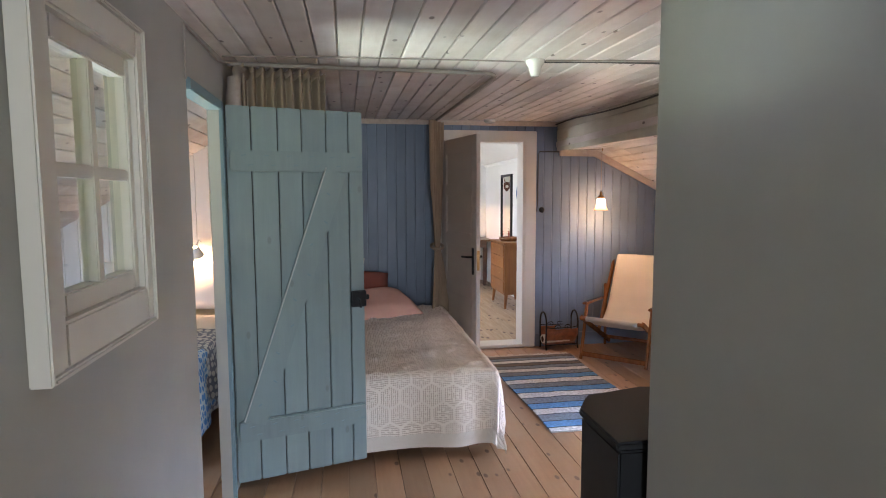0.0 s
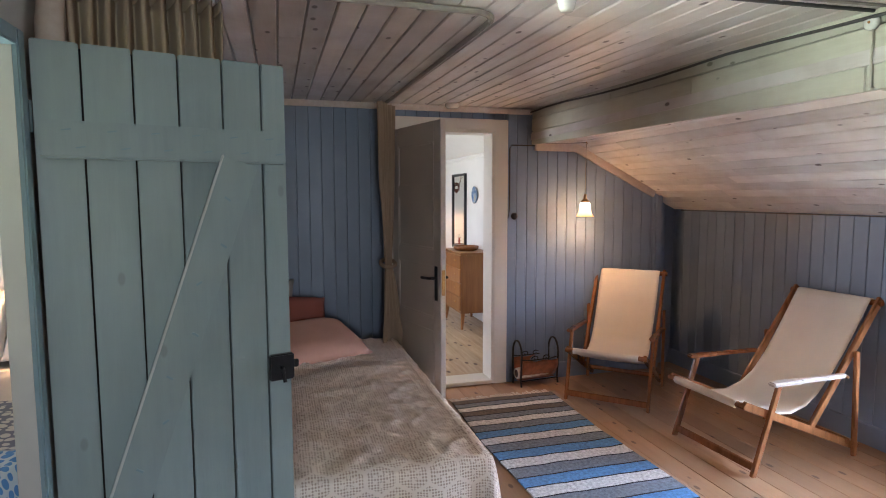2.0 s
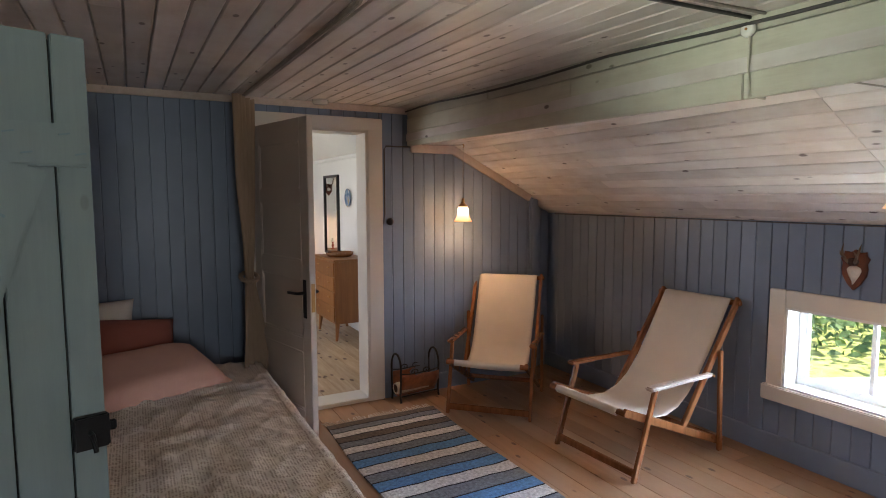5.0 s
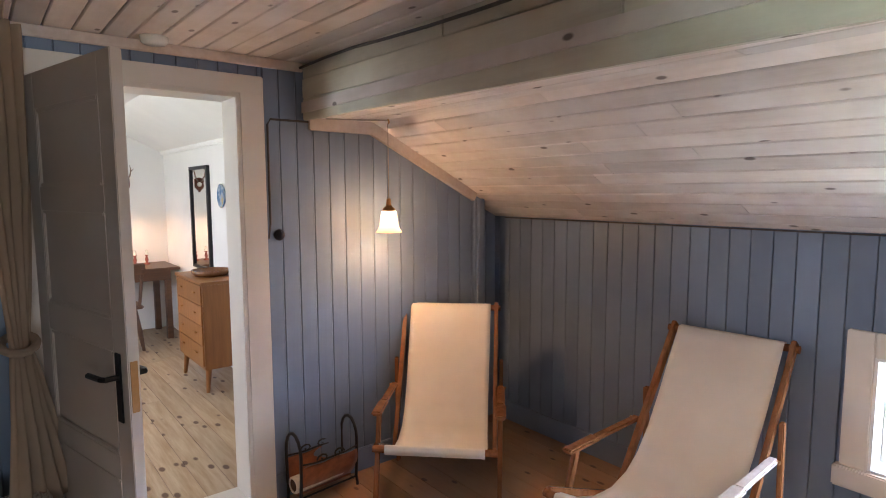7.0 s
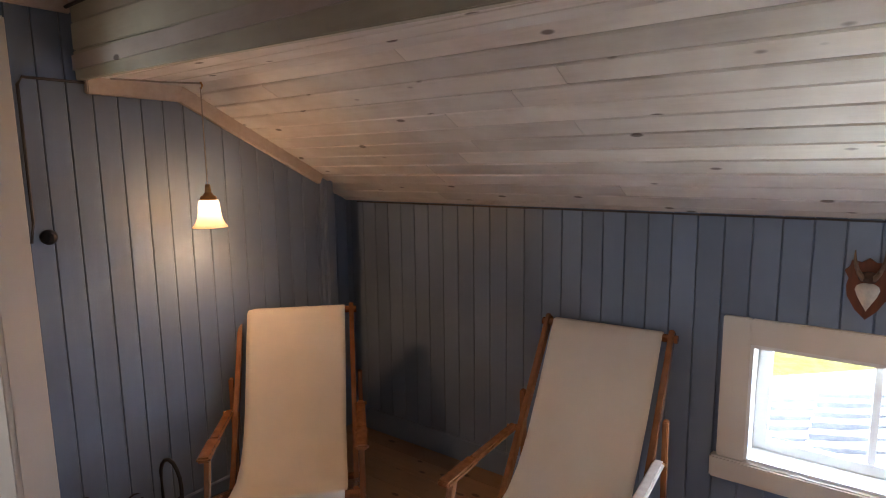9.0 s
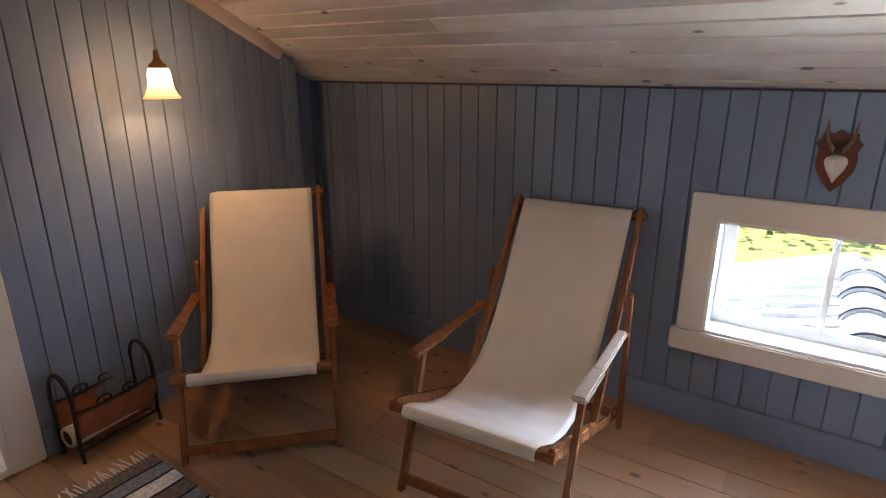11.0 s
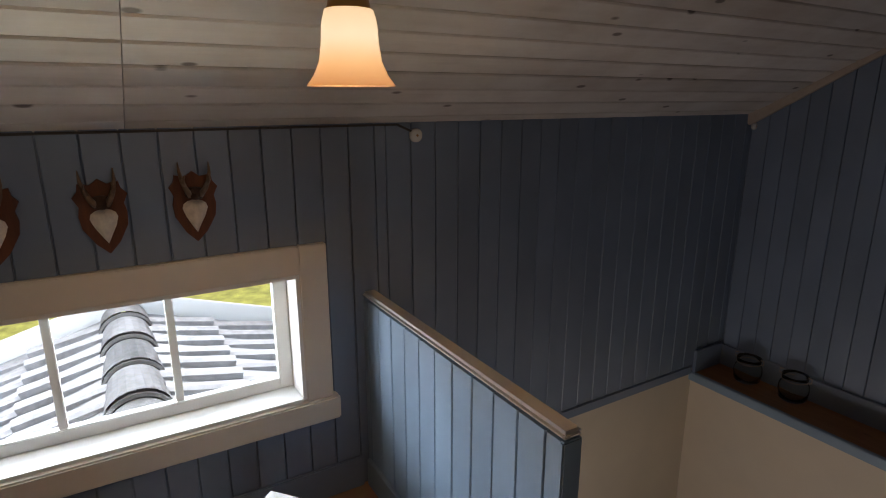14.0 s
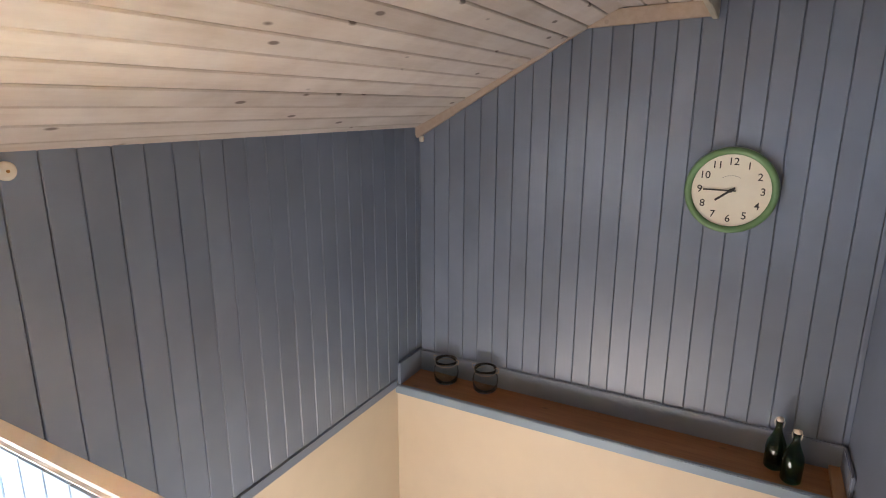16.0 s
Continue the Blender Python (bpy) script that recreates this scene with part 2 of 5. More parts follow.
# ---- helpers for meshes ----
def mesh_of(name, bm, material):
    data = bpy.data.meshes.new(name)
    bm.normal_update()
    bm.to_mesh(data)
    bm.free()
    for mat in (material if isinstance(material, (list, tuple)) else [material]):
        data.materials.append(mat)
    return data


def part(name, bm, material, parent=None, label="", smooth=False):
    data = mesh_of(name, bm, material)
    if smooth:
        for p in data.polygons:
            p.use_smooth = True
    ob = new(name, data)
    ob.parent = parent
    if label:
        tagged(ob, label)
    return ob


def thing(name, label, category, m=None, group=""):
    ob = new(name)
    ob.empty_display_size = 0.1
    ob.matrix_world = m or Matrix()
    return tagged(ob, label, category, group)


def structure(name, bm, material, label="", category="", parent=None):
    return tagged(part(name, bm, material, parent), label, category, "", "structure")


def box(bm, x0, x1, y0, y1, z0, z1, bevel=0.0, index=0):
    c = Matrix.Translation(((x0 + x1) / 2, (y0 + y1) / 2, (z0 + z1) / 2)) @ Matrix.Diagonal((abs(x1 - x0), abs(y1 - y0), abs(z1 - z0), 1))
    g = bmesh.ops.create_cube(bm, size=1, matrix=c)
    if bevel:
        edges = list({e for v in g["verts"] for e in v.link_edges})
        bmesh.ops.bevel(bm, geom=edges, offset=bevel, segments=2, affect='EDGES', clamp_overlap=True)
    elif index:
        for f in {f for v in g["verts"] for f in v.link_faces}:
            f.material_index = index
    return bm


def B(*a, **k):
    return box(bmesh.new(), *a, **k)


def bar(bm, p, q, w, t, side=(0, 1, 0), bevel=0.004):
    """A squared bar from p to q: w wide along side, t thick."""
    p, q = Vector(p), Vector(q)
    d = (q - p).normalized()
    s = Vector(side)
    s = (s - d * s.dot(d)).normalized()
    u = d.cross(s)
    rot = Matrix((s, u, d)).transposed().to_4x4()
    sub = bmesh.new()
    box(sub, -w / 2, w / 2, -t / 2, t / 2, 0, (q - p).length, bevel)
    sub.transform(Matrix.Translation(p) @ rot)
    tmp = bpy.data.meshes.new("tmp")
    sub.to_mesh(tmp)
    sub.free()
    bm.from_mesh(tmp)
    bpy.data.meshes.remove(tmp)
    return bm


def BAR(*a, **k):
    return bar(bmesh.new(), *a, **k)


def tube(bm, points, r, seg=8, taper=None):
    """A round tube along points; taper gives each point its own radius."""
    pts = [Vector(p) for p in points]
    rings = []
    ref = Vector((0.13, 0.21, 0.97))
    for i, p in enumerate(pts):
        d = (pts[min(i + 1, len(pts) - 1)] - pts[max(i - 1, 0)]).normalized()
        a = d.cross(ref)
        if a.length < 0.2:
            a = d.cross(Vector((1, 0, 0)))
        a.normalize()
        b = d.cross(a)
        rr = taper[i] if taper else r
        rings.append([bm.verts.new(p + (a * math.cos(k * math.tau / seg) + b * math.sin(k * math.tau / seg)) * rr) for k in range(seg)])
    for m, n in zip(rings, rings[1:]):
        for k in range(seg):
            bm.faces.new((m[k], m[(k + 1) % seg], n[(k + 1) % seg], n[k]))
    bm.faces.new(rings[0][::-1])
    bm.faces.new(rings[-1])
    return bm


def TUBE(*a, **k):
    return tube(bmesh.new(), *a, **k)


def lathe(profile, seg=28, wave=None):
    """A turned body from (radius, z) pairs round z."""
    bm = bmesh.new()
    rings = []
    for r, z in profile:
        rings.append([bm.verts.new((max(r, 0.0004) * math.cos(k * math.tau / seg), max(r, 0.0004) * math.sin(k * math.tau / seg), z)) for k in range(seg)])
    for m, n in zip(rings, rings[1:]):
        for k in range(seg):
            bm.faces.new((m[k], m[(k + 1) % seg], n[(k + 1) % seg], n[k]))
    return bm


def moved(bm, m):
    bm.transform(m)
    return bm


def sheet(points, thickness=0.0):
    """A quad grid from rows of points, thickened downwards along its normals."""
    bm = bmesh.new()
    rows = [[bm.verts.new(p) for p in row] for row in points]
    for a, b in zip(rows, rows[1:]):
        for k in range(len(a) - 1):
            bm.faces.new((a[k], a[k + 1], b[k + 1], b[k]))
    bm.normal_update()
    if thickness:
        bmesh.ops.solidify(bm, geom=bm.faces[:], thickness=thickness)
    return bm


def board_mesh(name, w, t, material, c=0.0028):
    """A board 1 high with chamfered long edges; it faces -y and stands on z = 0, x from 0 to w."""
    bm = bmesh.new()
    sec = [(0, 0), (0, -t + c), (c, -t), (w - c, -t), (w, -t + c), (w, 0)]
    lo = [bm.verts.new((x, y, 0)) for x, y in sec]
    hi = [bm.verts.new((x, y, 1)) for x, y in sec]
    for k in range(6):
        bm.faces.new((lo[k], hi[k], hi[(k + 1) % 6], lo[(k + 1) % 6]))
    bm.faces.new(lo)
    bm.faces.new(hi[::-1])
    bmesh.ops.recalc_face_normals(bm, faces=bm.faces[:])
    return mesh_of(name, bm, material)


def piece(name, data, parent, m):
    ob = new(name, data)
    ob.parent = parent
    ob.matrix_local = m
    return ob


# ---- plan ----
W, E = -0.13, 3.785          # west plaster wall and east knee wall
N, S = 5.39, -0.12           # north and south panelled walls
FLAT, KNEE, LOW = 2.12, 1.335, 1.865
BX = 2.38                    # face of the beam
KX = 2.745                   # where the low ceiling turns into the slope


def top(y):
    """The old ceiling falls a little towards the south."""
    return FLAT - 0.021 * (N - y)


# ---- floors ----
bm = bmesh.new()
box(bm, W - 0.12, 1.75, -3.3, 5.53, -0.2, -0.022)
box(bm, 1.75, E + 0.14, 2.0, 5.53, -0.2, -0.022)
floor = structure("floor", bm, FLOOR, "worn pine plank floor, pinkish brown", "floor")
bm = B(-0.5, 3.0, 5.53, 9.7, -0.2, 0.006)
floor_far = structure("floor_far_room", bm, FLOOR2, "pale pine plank floor with dark knots", "floor")
structure("floor_bedroom", B(-2.6, W - 0.12, 0.5, 5.53, -0.2, -0.002), FLOOR, "pine floor of the small bedroom", "floor")
structure("floor_lower", B(1.7, E + 0.14, -0.3, 2.1, -2.75, -2.65), FLOOR, "lower floor under the stairs", "floor")
structure("threshold", B(1.33, 2.06, 5.36, 5.56, 0.002, 0.03, 0.004), WHITE, "worn white painted door threshold", "threshold")

# ---- walls ----
bm = bmesh.new()
box(bm, W - 0.12, 1.335, N, N + 0.14, -0.02, 2.25)
box(bm, 2.055, 3.56, N, N + 0.14, -0.02, 2.25)
box(bm, 1.335, 2.055, N, N + 0.14, 1.945, 2.25)
box(bm, 3.56, E + 0.14, N + 0.122, N + 0.2, -0.02, 1.9)
wall_north = structure("wall_north", bm, BLUE, "blue painted panelled gable wall", "wall")
bm = bmesh.new()
wy0, wy1, wz0, wz1 = 2.30, 3.39, 0.42, 0.868
box(bm, E, E + 0.14, S - 0.14, wy0, -0.02, 1.45)
box(bm, E, E + 0.14, wy1, N + 0.12, -0.02, 1.45)
box(bm, E, E + 0.14, wy0, wy1, -0.02, wz0)
box(bm, E, E + 0.14, wy0, wy1, wz1, 1.45)
wall_east = structure("wall_east", bm, BLUE, "low blue panelled knee wall under the slope", "wall")
wall_south = structure("wall_south", B(1.70, E, S - 0.14, S, -0.05, 2.2), BLUE, "blue painted panelled wall above the stairs", "wall")
wall_stair_west = structure("wall_stair_west", B(1.60, 1.69, S - 0.14, 1.50, -2.7, 2.2), BLUE, "blue painted wall beside the stairwell", "wall")
structure("chimney_breast", B(1.18, 1.60, -3.3, 1.52, -0.02, 2.2, 0.012), PLASTER, "smooth grey plastered chimney breast", "wall")
bm = bmesh.new()
box(bm, W - 0.05, W, -3.3, 1.34, -0.02, 2.2)
box(bm, W - 0.05, W, 1.34, 1.795, -0.02, 1.2)
box(bm, W - 0.05, W, 1.34, 1.795, 1.79, 2.2)
box(bm, W - 0.05, W, 1.795, 2.39, -0.02, 2.2)
box(bm, W - 0.05, W, 2.39, 2.91, 1.845, 2.2)
box(bm, W - 0.05, W, 2.91, N, -0.02, 2.2)
wall_west = structure("wall_west", bm, PLASTER, "smooth grey-white plastered wall", "wall")
bm = bmesh.new()
for a in ((W, 0.1, -0.02, 2.2), (0.9, 1.18, -0.02, 2.2), (0.1, 0.9, -0.02, 0.85), (0.1, 0.9, 1.75, 2.2)):
    box(bm, a[0], a[1], -3.42, -3.3, a[2], a[3])
structure("wall_passage_south", bm, PLASTER, "plastered end wall of the passage", "wall")
# stairwell below floor level
bm = bmesh.new()
box(bm, E - 0.004, E + 0.14, S - 0.14, 2.1, -2.7, -0.022)
box(bm, 1.69, E, S - 0.14, 0.13, -2.7, -0.075)
box(bm, 1.69, E, 2.0, 2.1, -2.7, -0.2)
structure("stairwell_walls", bm, CREAM, "cream plastered stairwell walls below the floor", "wall")
# bedroom and far room shells
bm = bmesh.new()
box(bm, -2.6, W - 0.12, 5.3, 5.42, -0.02, 2.3)
wall_bed = structure("wall_bedroom_north", bm, WHITE, "white boarded bedroom gable", "wall")
bm = bmesh.new()
for a in ((0.4, 2.05, -0.02, 1.2), (3.15, 5.42, -0.02, 1.2), (2.05, 3.15, -0.02, 0.5), (2.05, 3.15, 0.94, 1.2)):
    box(bm, -2.72, -2.6, *a)
for a in ((-2.6, -1.75, -0.02, 2.3), (-0.85, W - 0.12, -0.02, 2.3), (-1.75, -0.85, -0.02, 0.8), (-1.75, -0.85, 1.8, 2.3)):
    box(bm, a[0], a[1], 0.4, 0.52, a[2], a[3])
structure("walls_bedroom", bm, WHITE, "white bedroom walls", "wall")
bm = bmesh.new()
FX, FN = 2.70, 9.55
box(bm, FX, FX + 0.12, 5.53, FN + 0.12, -0.02, 1.96)
box(bm, -0.5, FX, FN, FN + 0.12, -0.02, 2.4)
box(bm, -0.62, -0.5, 5.53, 6.7, -0.02, 2.4)
box(bm, -0.62, -0.5, 8.1, FN, -0.02, 2.4)
box(bm, -0.62, -0.5, 6.7, 8.1, -0.02, 0.8)
box(bm, -0.62, -0.5, 6.7, 8.1, 2.0, 2.4)
box(bm, -0.5, 1.335, 5.531, 5.56, -0.02, 2.4)
box(bm, 2.055, FX, 5.531, 5.56, -0.02, 2.4)
box(bm, 1.335, 2.055, 5.531, 5.56, 1.945, 2.4)
structure("walls_far_room", bm, ROOM_WHITE, "white plastered walls of the far room", "wall")
structure("cornice", B(FX - 0.035, FX, 5.56, FN, 1.90, 1.96, 0.01), ROOM_WHITE, "white cornice strip of the far room", "trim")
bm = sheet([[(FX, 5.53, 1.955), (FX, FN, 1.955)], [(2.1, 5.53, 2.25), (2.1, FN, 2.25)], [(-0.5, 5.53, 2.27), (-0.5, FN, 2.27)]], 0.03)
structure("ceiling_far_room", bm, ROOM_WHITE, "white ceiling with a sloping side", "ceiling")


# ---- ceilings: one mesh of boards each ----
def boards(name, origin, across, span, n, y0, y1, material, label, gap=0.005, t=0.02, tilt=True, cuts=1, joint=None):
    """Boards that run along y, laid side by side from origin along across."""
    bm = bmesh.new()
    a = Vector(across).normalized()
    up = Vector((0, 1, 0)).cross(a)
    if up.z < 0:
        up = -up
    w = span / n
    rnd = random.Random(name)

    def pt(s, y, h):
        p = Vector(origin) + a * s + up * h
        return (p.x, y, p.z + (-0.021 * (N - y) if tilt else 0))

    for k in range(n):
        ends = [y0] + sorted(rnd.uniform(y0 + 0.6, y1 - 0.6) for _ in range(cuts)) + [y1]
        if joint:
            ends = [y0, joint, rnd.uniform(joint + 0.5, y1 - 0.5), y1]
        drop = rnd.uniform(-0.0015, 0.0015)
        for ya, yb in zip(ends, ends[1:]):
            ya, yb = ya + 0.001, yb - 0.001
            c = 0.004
            sec = [(gap / 2, t), (gap / 2, c + drop), (gap / 2 + c, drop), (w - gap / 2 - c, drop), (w - gap / 2, c + drop), (w - gap / 2, t)]
            lo = [bm.verts.new(pt(k * w + s, ya, h)) for s, h in sec]
            hi = [bm.verts.new(pt(k * w + s, yb, h)) for s, h in sec]
            for j in range(6):
                bm.faces.new((lo[j], hi[j], hi[(j + 1) % 6], lo[(j + 1) % 6]))
            bm.faces.new(lo)
            bm.faces.new(hi[::-1])
    q = [bm.verts.new(pt(s, y, h)) for h in (t, t + 0.05) for s, y in ((-0.02, y0), (span + 0.02, y0), (span + 0.02, y1), (-0.02, y1))]
    for f in ((0, 1, 2, 3), (7, 6, 5, 4), (0, 4, 5, 1), (1, 5, 6, 2), (2, 6, 7, 3), (3, 7, 4, 0)):
        bm.faces.new([q[i] for i in f])
    bmesh.ops.recalc_face_normals(bm, faces=bm.faces[:])
    return structure(name, bm, material, label, "ceiling")


boards("ceiling_flat", (W - 0.133, 0, FLAT), (1, 0, 0), BX - W + 0.133, 28, -3.3, N, CEIL, "whitewashed knotty board ceiling")
boards("ceiling_low", (BX, 0, LOW), (1, 0, -0.001), KX - BX, 4, S, N + 0.12, CEIL, "low whitewashed board soffit behind the beam", tilt=False)
SLOPE = Vector((E - KX + 0.02, 0, KNEE - LOW - 0.008))
boards("ceiling_slope", Vector((KX, 0, LOW)) - SLOPE.normalized() * 0.03, SLOPE, SLOPE.length + 0.04, 13, S, N + 0.12, CEIL, "sloping whitewashed knotty board ceiling", tilt=False, joint=2.74)
boards("ceiling_bedroom", (-2.6, 0, 0.76), (1, 0, 0.583), 2.74, 24, 0.4, 5.3, CEIL, "warm whitewashed sloping bedroom ceiling", tilt=False)

# the beam that carries the edge of the flat ceiling
beam = tagged(part("beam", B(BX + 0.012, BX + 0.1, S, N, 1.87, 2.10), BEAM), "whitewashed boarded ceiling beam", "beam", "", "structure")
zz = [(1.852, 1.952), (1.955, 2.045), (2.048, 2.13)]
for k, (a, b) in enumerate(zz):
    cut = (2.75, 3.6, 4.3)[k]
    for y0, y1 in ((S, cut), (cut + 0.003, N)):
        bm = B(BX - 0.012 + 0.004 * (k == 2), BX + 0.012, y0, y1, a, b, 0.003)
        for v in bm.verts:
            v.co.z -= 0.019 * (N - max(v.co.y, 2.4))
        part("plank", bm, BEAM, beam)

# Unseen overhang, added and sized to keep direct sun off the window.
structure("eaves", sheet([[(3.5, S - 0.4, 1.57), (3.5, N + 0.5, 1.57)], [(4.42, S - 0.4, 1.10), (4.42, N + 0.5, 1.10)]], -0.05), BEAM, "unseen boarded overhang added to shade the low window", "eaves")

# ---- frames, trims ----
bm = bmesh.new()
box(bm, 2.055, 2.168, N - 0.03, N, 0, 2.03, 0.005)
box(bm, 1.235, 1.335, N - 0.03, N, 0, 2.03, 0.005)
box(bm, 1.2352, 2.1678, N - 0.031, N, 1.945, 2.031, 0.005)
box(bm, 2.040, 2.056, N - 0.028, N + 0.165, 0.03, 1.945, 0.003)
box(bm, 1.334, 1.350, N - 0.028, N + 0.165, 0.03, 1.945, 0.003)
box(bm, 1.335, 2.055, N - 0.027, N + 0.164, 1.93, 1.946, 0.003)
door_frame = structure("door_frame", bm, WHITE, "broad cream painted door frame", "door frame")
for x0, x1 in ((2.17, 3.47),):
    structure("baseboard_north", B(x0, x1, N - 0.03, N - 0.012, 0, 0.125, 0.004), BLUE, "blue painted baseboard", "baseboard")
structure("baseboard_east", B(E - 0.03, E - 0.012, 2.1, N + 0.12, 0, 0.125, 0.004), BLUE, "blue painted baseboard", "baseboard")
structure("baseboard_south", B(1.70, E - 0.012, S + 0.012, S + 0.03, -0.045, 0.075, 0.004), BLUE, "blue painted board behind the ledge", "baseboard")
structure("pilaster", B(3.47, 3.56, N - 0.02, N + 0.11, 0, 1.46, 0.004), BLUE, "blue painted corner board", "trim")
structure("ceiling_trim_north", B(W, BX - 0.015, N - 0.03, N - 0.013, 2.075, 2.118, 0.004), TRIM, "pale wooden ceiling trim", "trim")
for nm, y in (("slope_trim_north", N - 0.028), ("slope_trim_south", S + 0.028)):
    bm = bmesh.new()
    kx = KX if y > 2 else 2.91
    kz = LOW - 0.028 - (kx - KX) * 0.1
    bar(bm, (BX + 0.01, y, LOW - 0.026), (kx, y, kz), 0.03, 0.066, (0, 1, 0))
    ex = 3.47 if y > 2 else E
    bar(bm, (kx - 0.01, y, kz + 0.004), (ex, y, KNEE - 0.018 + (E - ex) * 0.51), 0.03, 0.066, (0, 1, 0))
    structure(nm, bm, TRIM, "pale wooden trim along the slope", "trim")
structure("stair_edge_trim", B(1.69, E, 0.125, 0.15, -0.09, -0.04, 0.004), RAIL_BLUE, "blue-grey edge strip of the ledge", "trim")
structure("stair_edge_trim_east", B(E - 0.02, E - 0.006, 0.15, 2.0, -0.05, 0.0, 0.004), BLUE, "blue strip above the stairwell", "trim")
structure("ledge_return_east", B(E - 0.03, E - 0.0125, S + 0.03, 0.142, -0.044, 0.09, 0.004), BLUE, "short blue board at the end of the ledge", "baseboard")
structure("ledge_return_west", B(1.692, 1.708, S + 0.03, 0.142, -0.044, 0.075, 0.004), BLUE, "short blue board at the end of the ledge", "baseboard")
structure("ledge_board", B(1.69, E - 0.012, S + 0.012, 0.128, -0.075, -0.045, 0.003), LEDGE, "brown pine ledge board", "ledge")

# ---- east window ----
win = tagged(new("window_1"), "low three-pane window in a white frame", "window", "", "structure")
bm = bmesh.new()
for a in ((wy1, wy1 + 0.095, 0.41, 0.965), (wy0 - 0.095, wy0, 0.41, 0.965)):
    box(bm, E - 0.035, E - 0.002, a[0], a[1], a[2], a[3], 0.004)
box(bm, E - 0.034, E - 0.002, wy0, wy1, wz1, 0.9645, 0.004)
part("window_frame", bm, WHITE, win)
part("window_sill", B(E - 0.05, E - 0.002, wy0 - 0.115, wy1 + 0.115, 0.325, 0.412, 0.006), WHITE, win)
bm = bmesh.new()
box(bm, E - 0.03, E + 0.14, wy0 - 0.002, wy0 + 0.012, wz0, wz1)
box(bm, E - 0.03, E + 0.14, wy1 - 0.012, wy1 + 0.002, wz0, wz1)
box(bm, E - 0.03, E + 0.14, wy0 + 0.012, wy1 - 0.012, wz1 - 0.012, wz1 + 0.002)
box(bm, E - 0.03, E + 0.14, wy0 + 0.012, wy1 - 0.012, wz0 - 0.008, wz0 + 0.004)
part("window_lining", bm, GLOSS, win)
bm = bmesh.new()
x0, x1 = E + 0.085, E + 0.12
for a in ((wy0 + 0.012, wy0 + 0.06, wz0 + 0.004, wz1 - 0.012), (wy1 - 0.06, wy1 - 0.012, wz0 + 0.004, wz1 - 0.012), (wy0 + 0.06, wy1 - 0.06, wz0 + 0.004, wz0 + 0.045), (wy0 + 0.06, wy1 - 0.06, wz1 - 0.03, wz1 - 0.012)):
    box(bm, x0, x1, *a, 0.003)
for y in (2.682, 3.005):
    box(bm, x0 + 0.004, x1 - 0.002, y - 0.012, y + 0.012, wz0 + 0.044, wz1 - 0.029, 0.003)
part("window_sash", bm, GLOSS, win)
for a, b in ((wy0 + 0.058, 2.672), (2.692, 2.995), (3.015, wy1 - 0.058)):
    p = part("pane", B(E + 0.1, E + 0.104, a, b, wz0 + 0.043, wz1 - 0.028), PANE, win)
    p.visible_shadow = False

# ---- window in the plaster wall ----
win2 = tagged(new("window_2"), "small white four-pane inner window", "window", "", "structure")
bm = bmesh.new()
fx0, fx1 = W - 0.002, W + 0.035
for a in ((1.281, 1.345, 1.115, 1.862), (1.79, 1.835, 1.115, 1.862), (1.345, 1.79, 1.115, 1.205), (1.345, 1.79, 1.785, 1.8615)):
    box(bm, fx0, fx1 - 0.001 * (a[0] > 1.34), *a, 0.006)
part("window_frame", bm, WHITE, win2)
bm = bmesh.new()
for a in ((1.268, 1.281, 1.102, 1.874), (1.835, 1.847, 1.102, 1.874), (1.281, 1.835, 1.102, 1.115), (1.281, 1.835, 1.862, 1.874)):
    box(bm, fx0, fx1 + 0.006, *a, 0.004)
part("back_band", bm, WHITE, win2, "raised rim round the casing")
bm = bmesh.new()
for a in ((1.345, 1.39, 1.205, 1.785), (1.76, 1.79, 1.205, 1.785), (1.39, 1.76, 1.205, 1.252), (1.39, 1.76, 1.735, 1.785)):
    box(bm, W - 0.03, W + 0.015, *a, 0.004)
box(bm, W - 0.026, W + 0.012, 1.555, 1.585, 1.251, 1.736, 0.003)
box(bm, W - 0.025, W + 0.011, 1.389, 1.761, 1.479, 1.507, 0.003)
part("window_sash", bm, WHITE, win2)
for a, b in ((1.389, 1.556), (1.584, 1.761)):
    for c, d in ((1.251, 1.48), (1.506, 1.736)):
        p = part("pane", B(W - 0.012, W - 0.008, a, b, c, d), PANE, win2)
        p.visible_shadow = False

# ---- blue door frame in the plaster wall ----
bm = bmesh.new()
box(bm, W - 0.045, W + 0.014, 2.912, 2.952, 0.0, 1.865, 0.004)
box(bm, W - 0.055, W + 0.014, 2.39, 2.912, 1.822, 1.864, 0.004)
structure("door_frame_blue", bm, FRAME_BLUE, "worn blue-green door frame", "door frame")


# ---- deck chairs ----
# Paler copy of the chair wood: window light painted into one armrest.
LIT_BEECH = wood("window_lit_beech", (0.60, 0.53, 0.46), (0.46, 0.38, 0.31), "z", 0.45, "object", 0.0, vary=0.1)


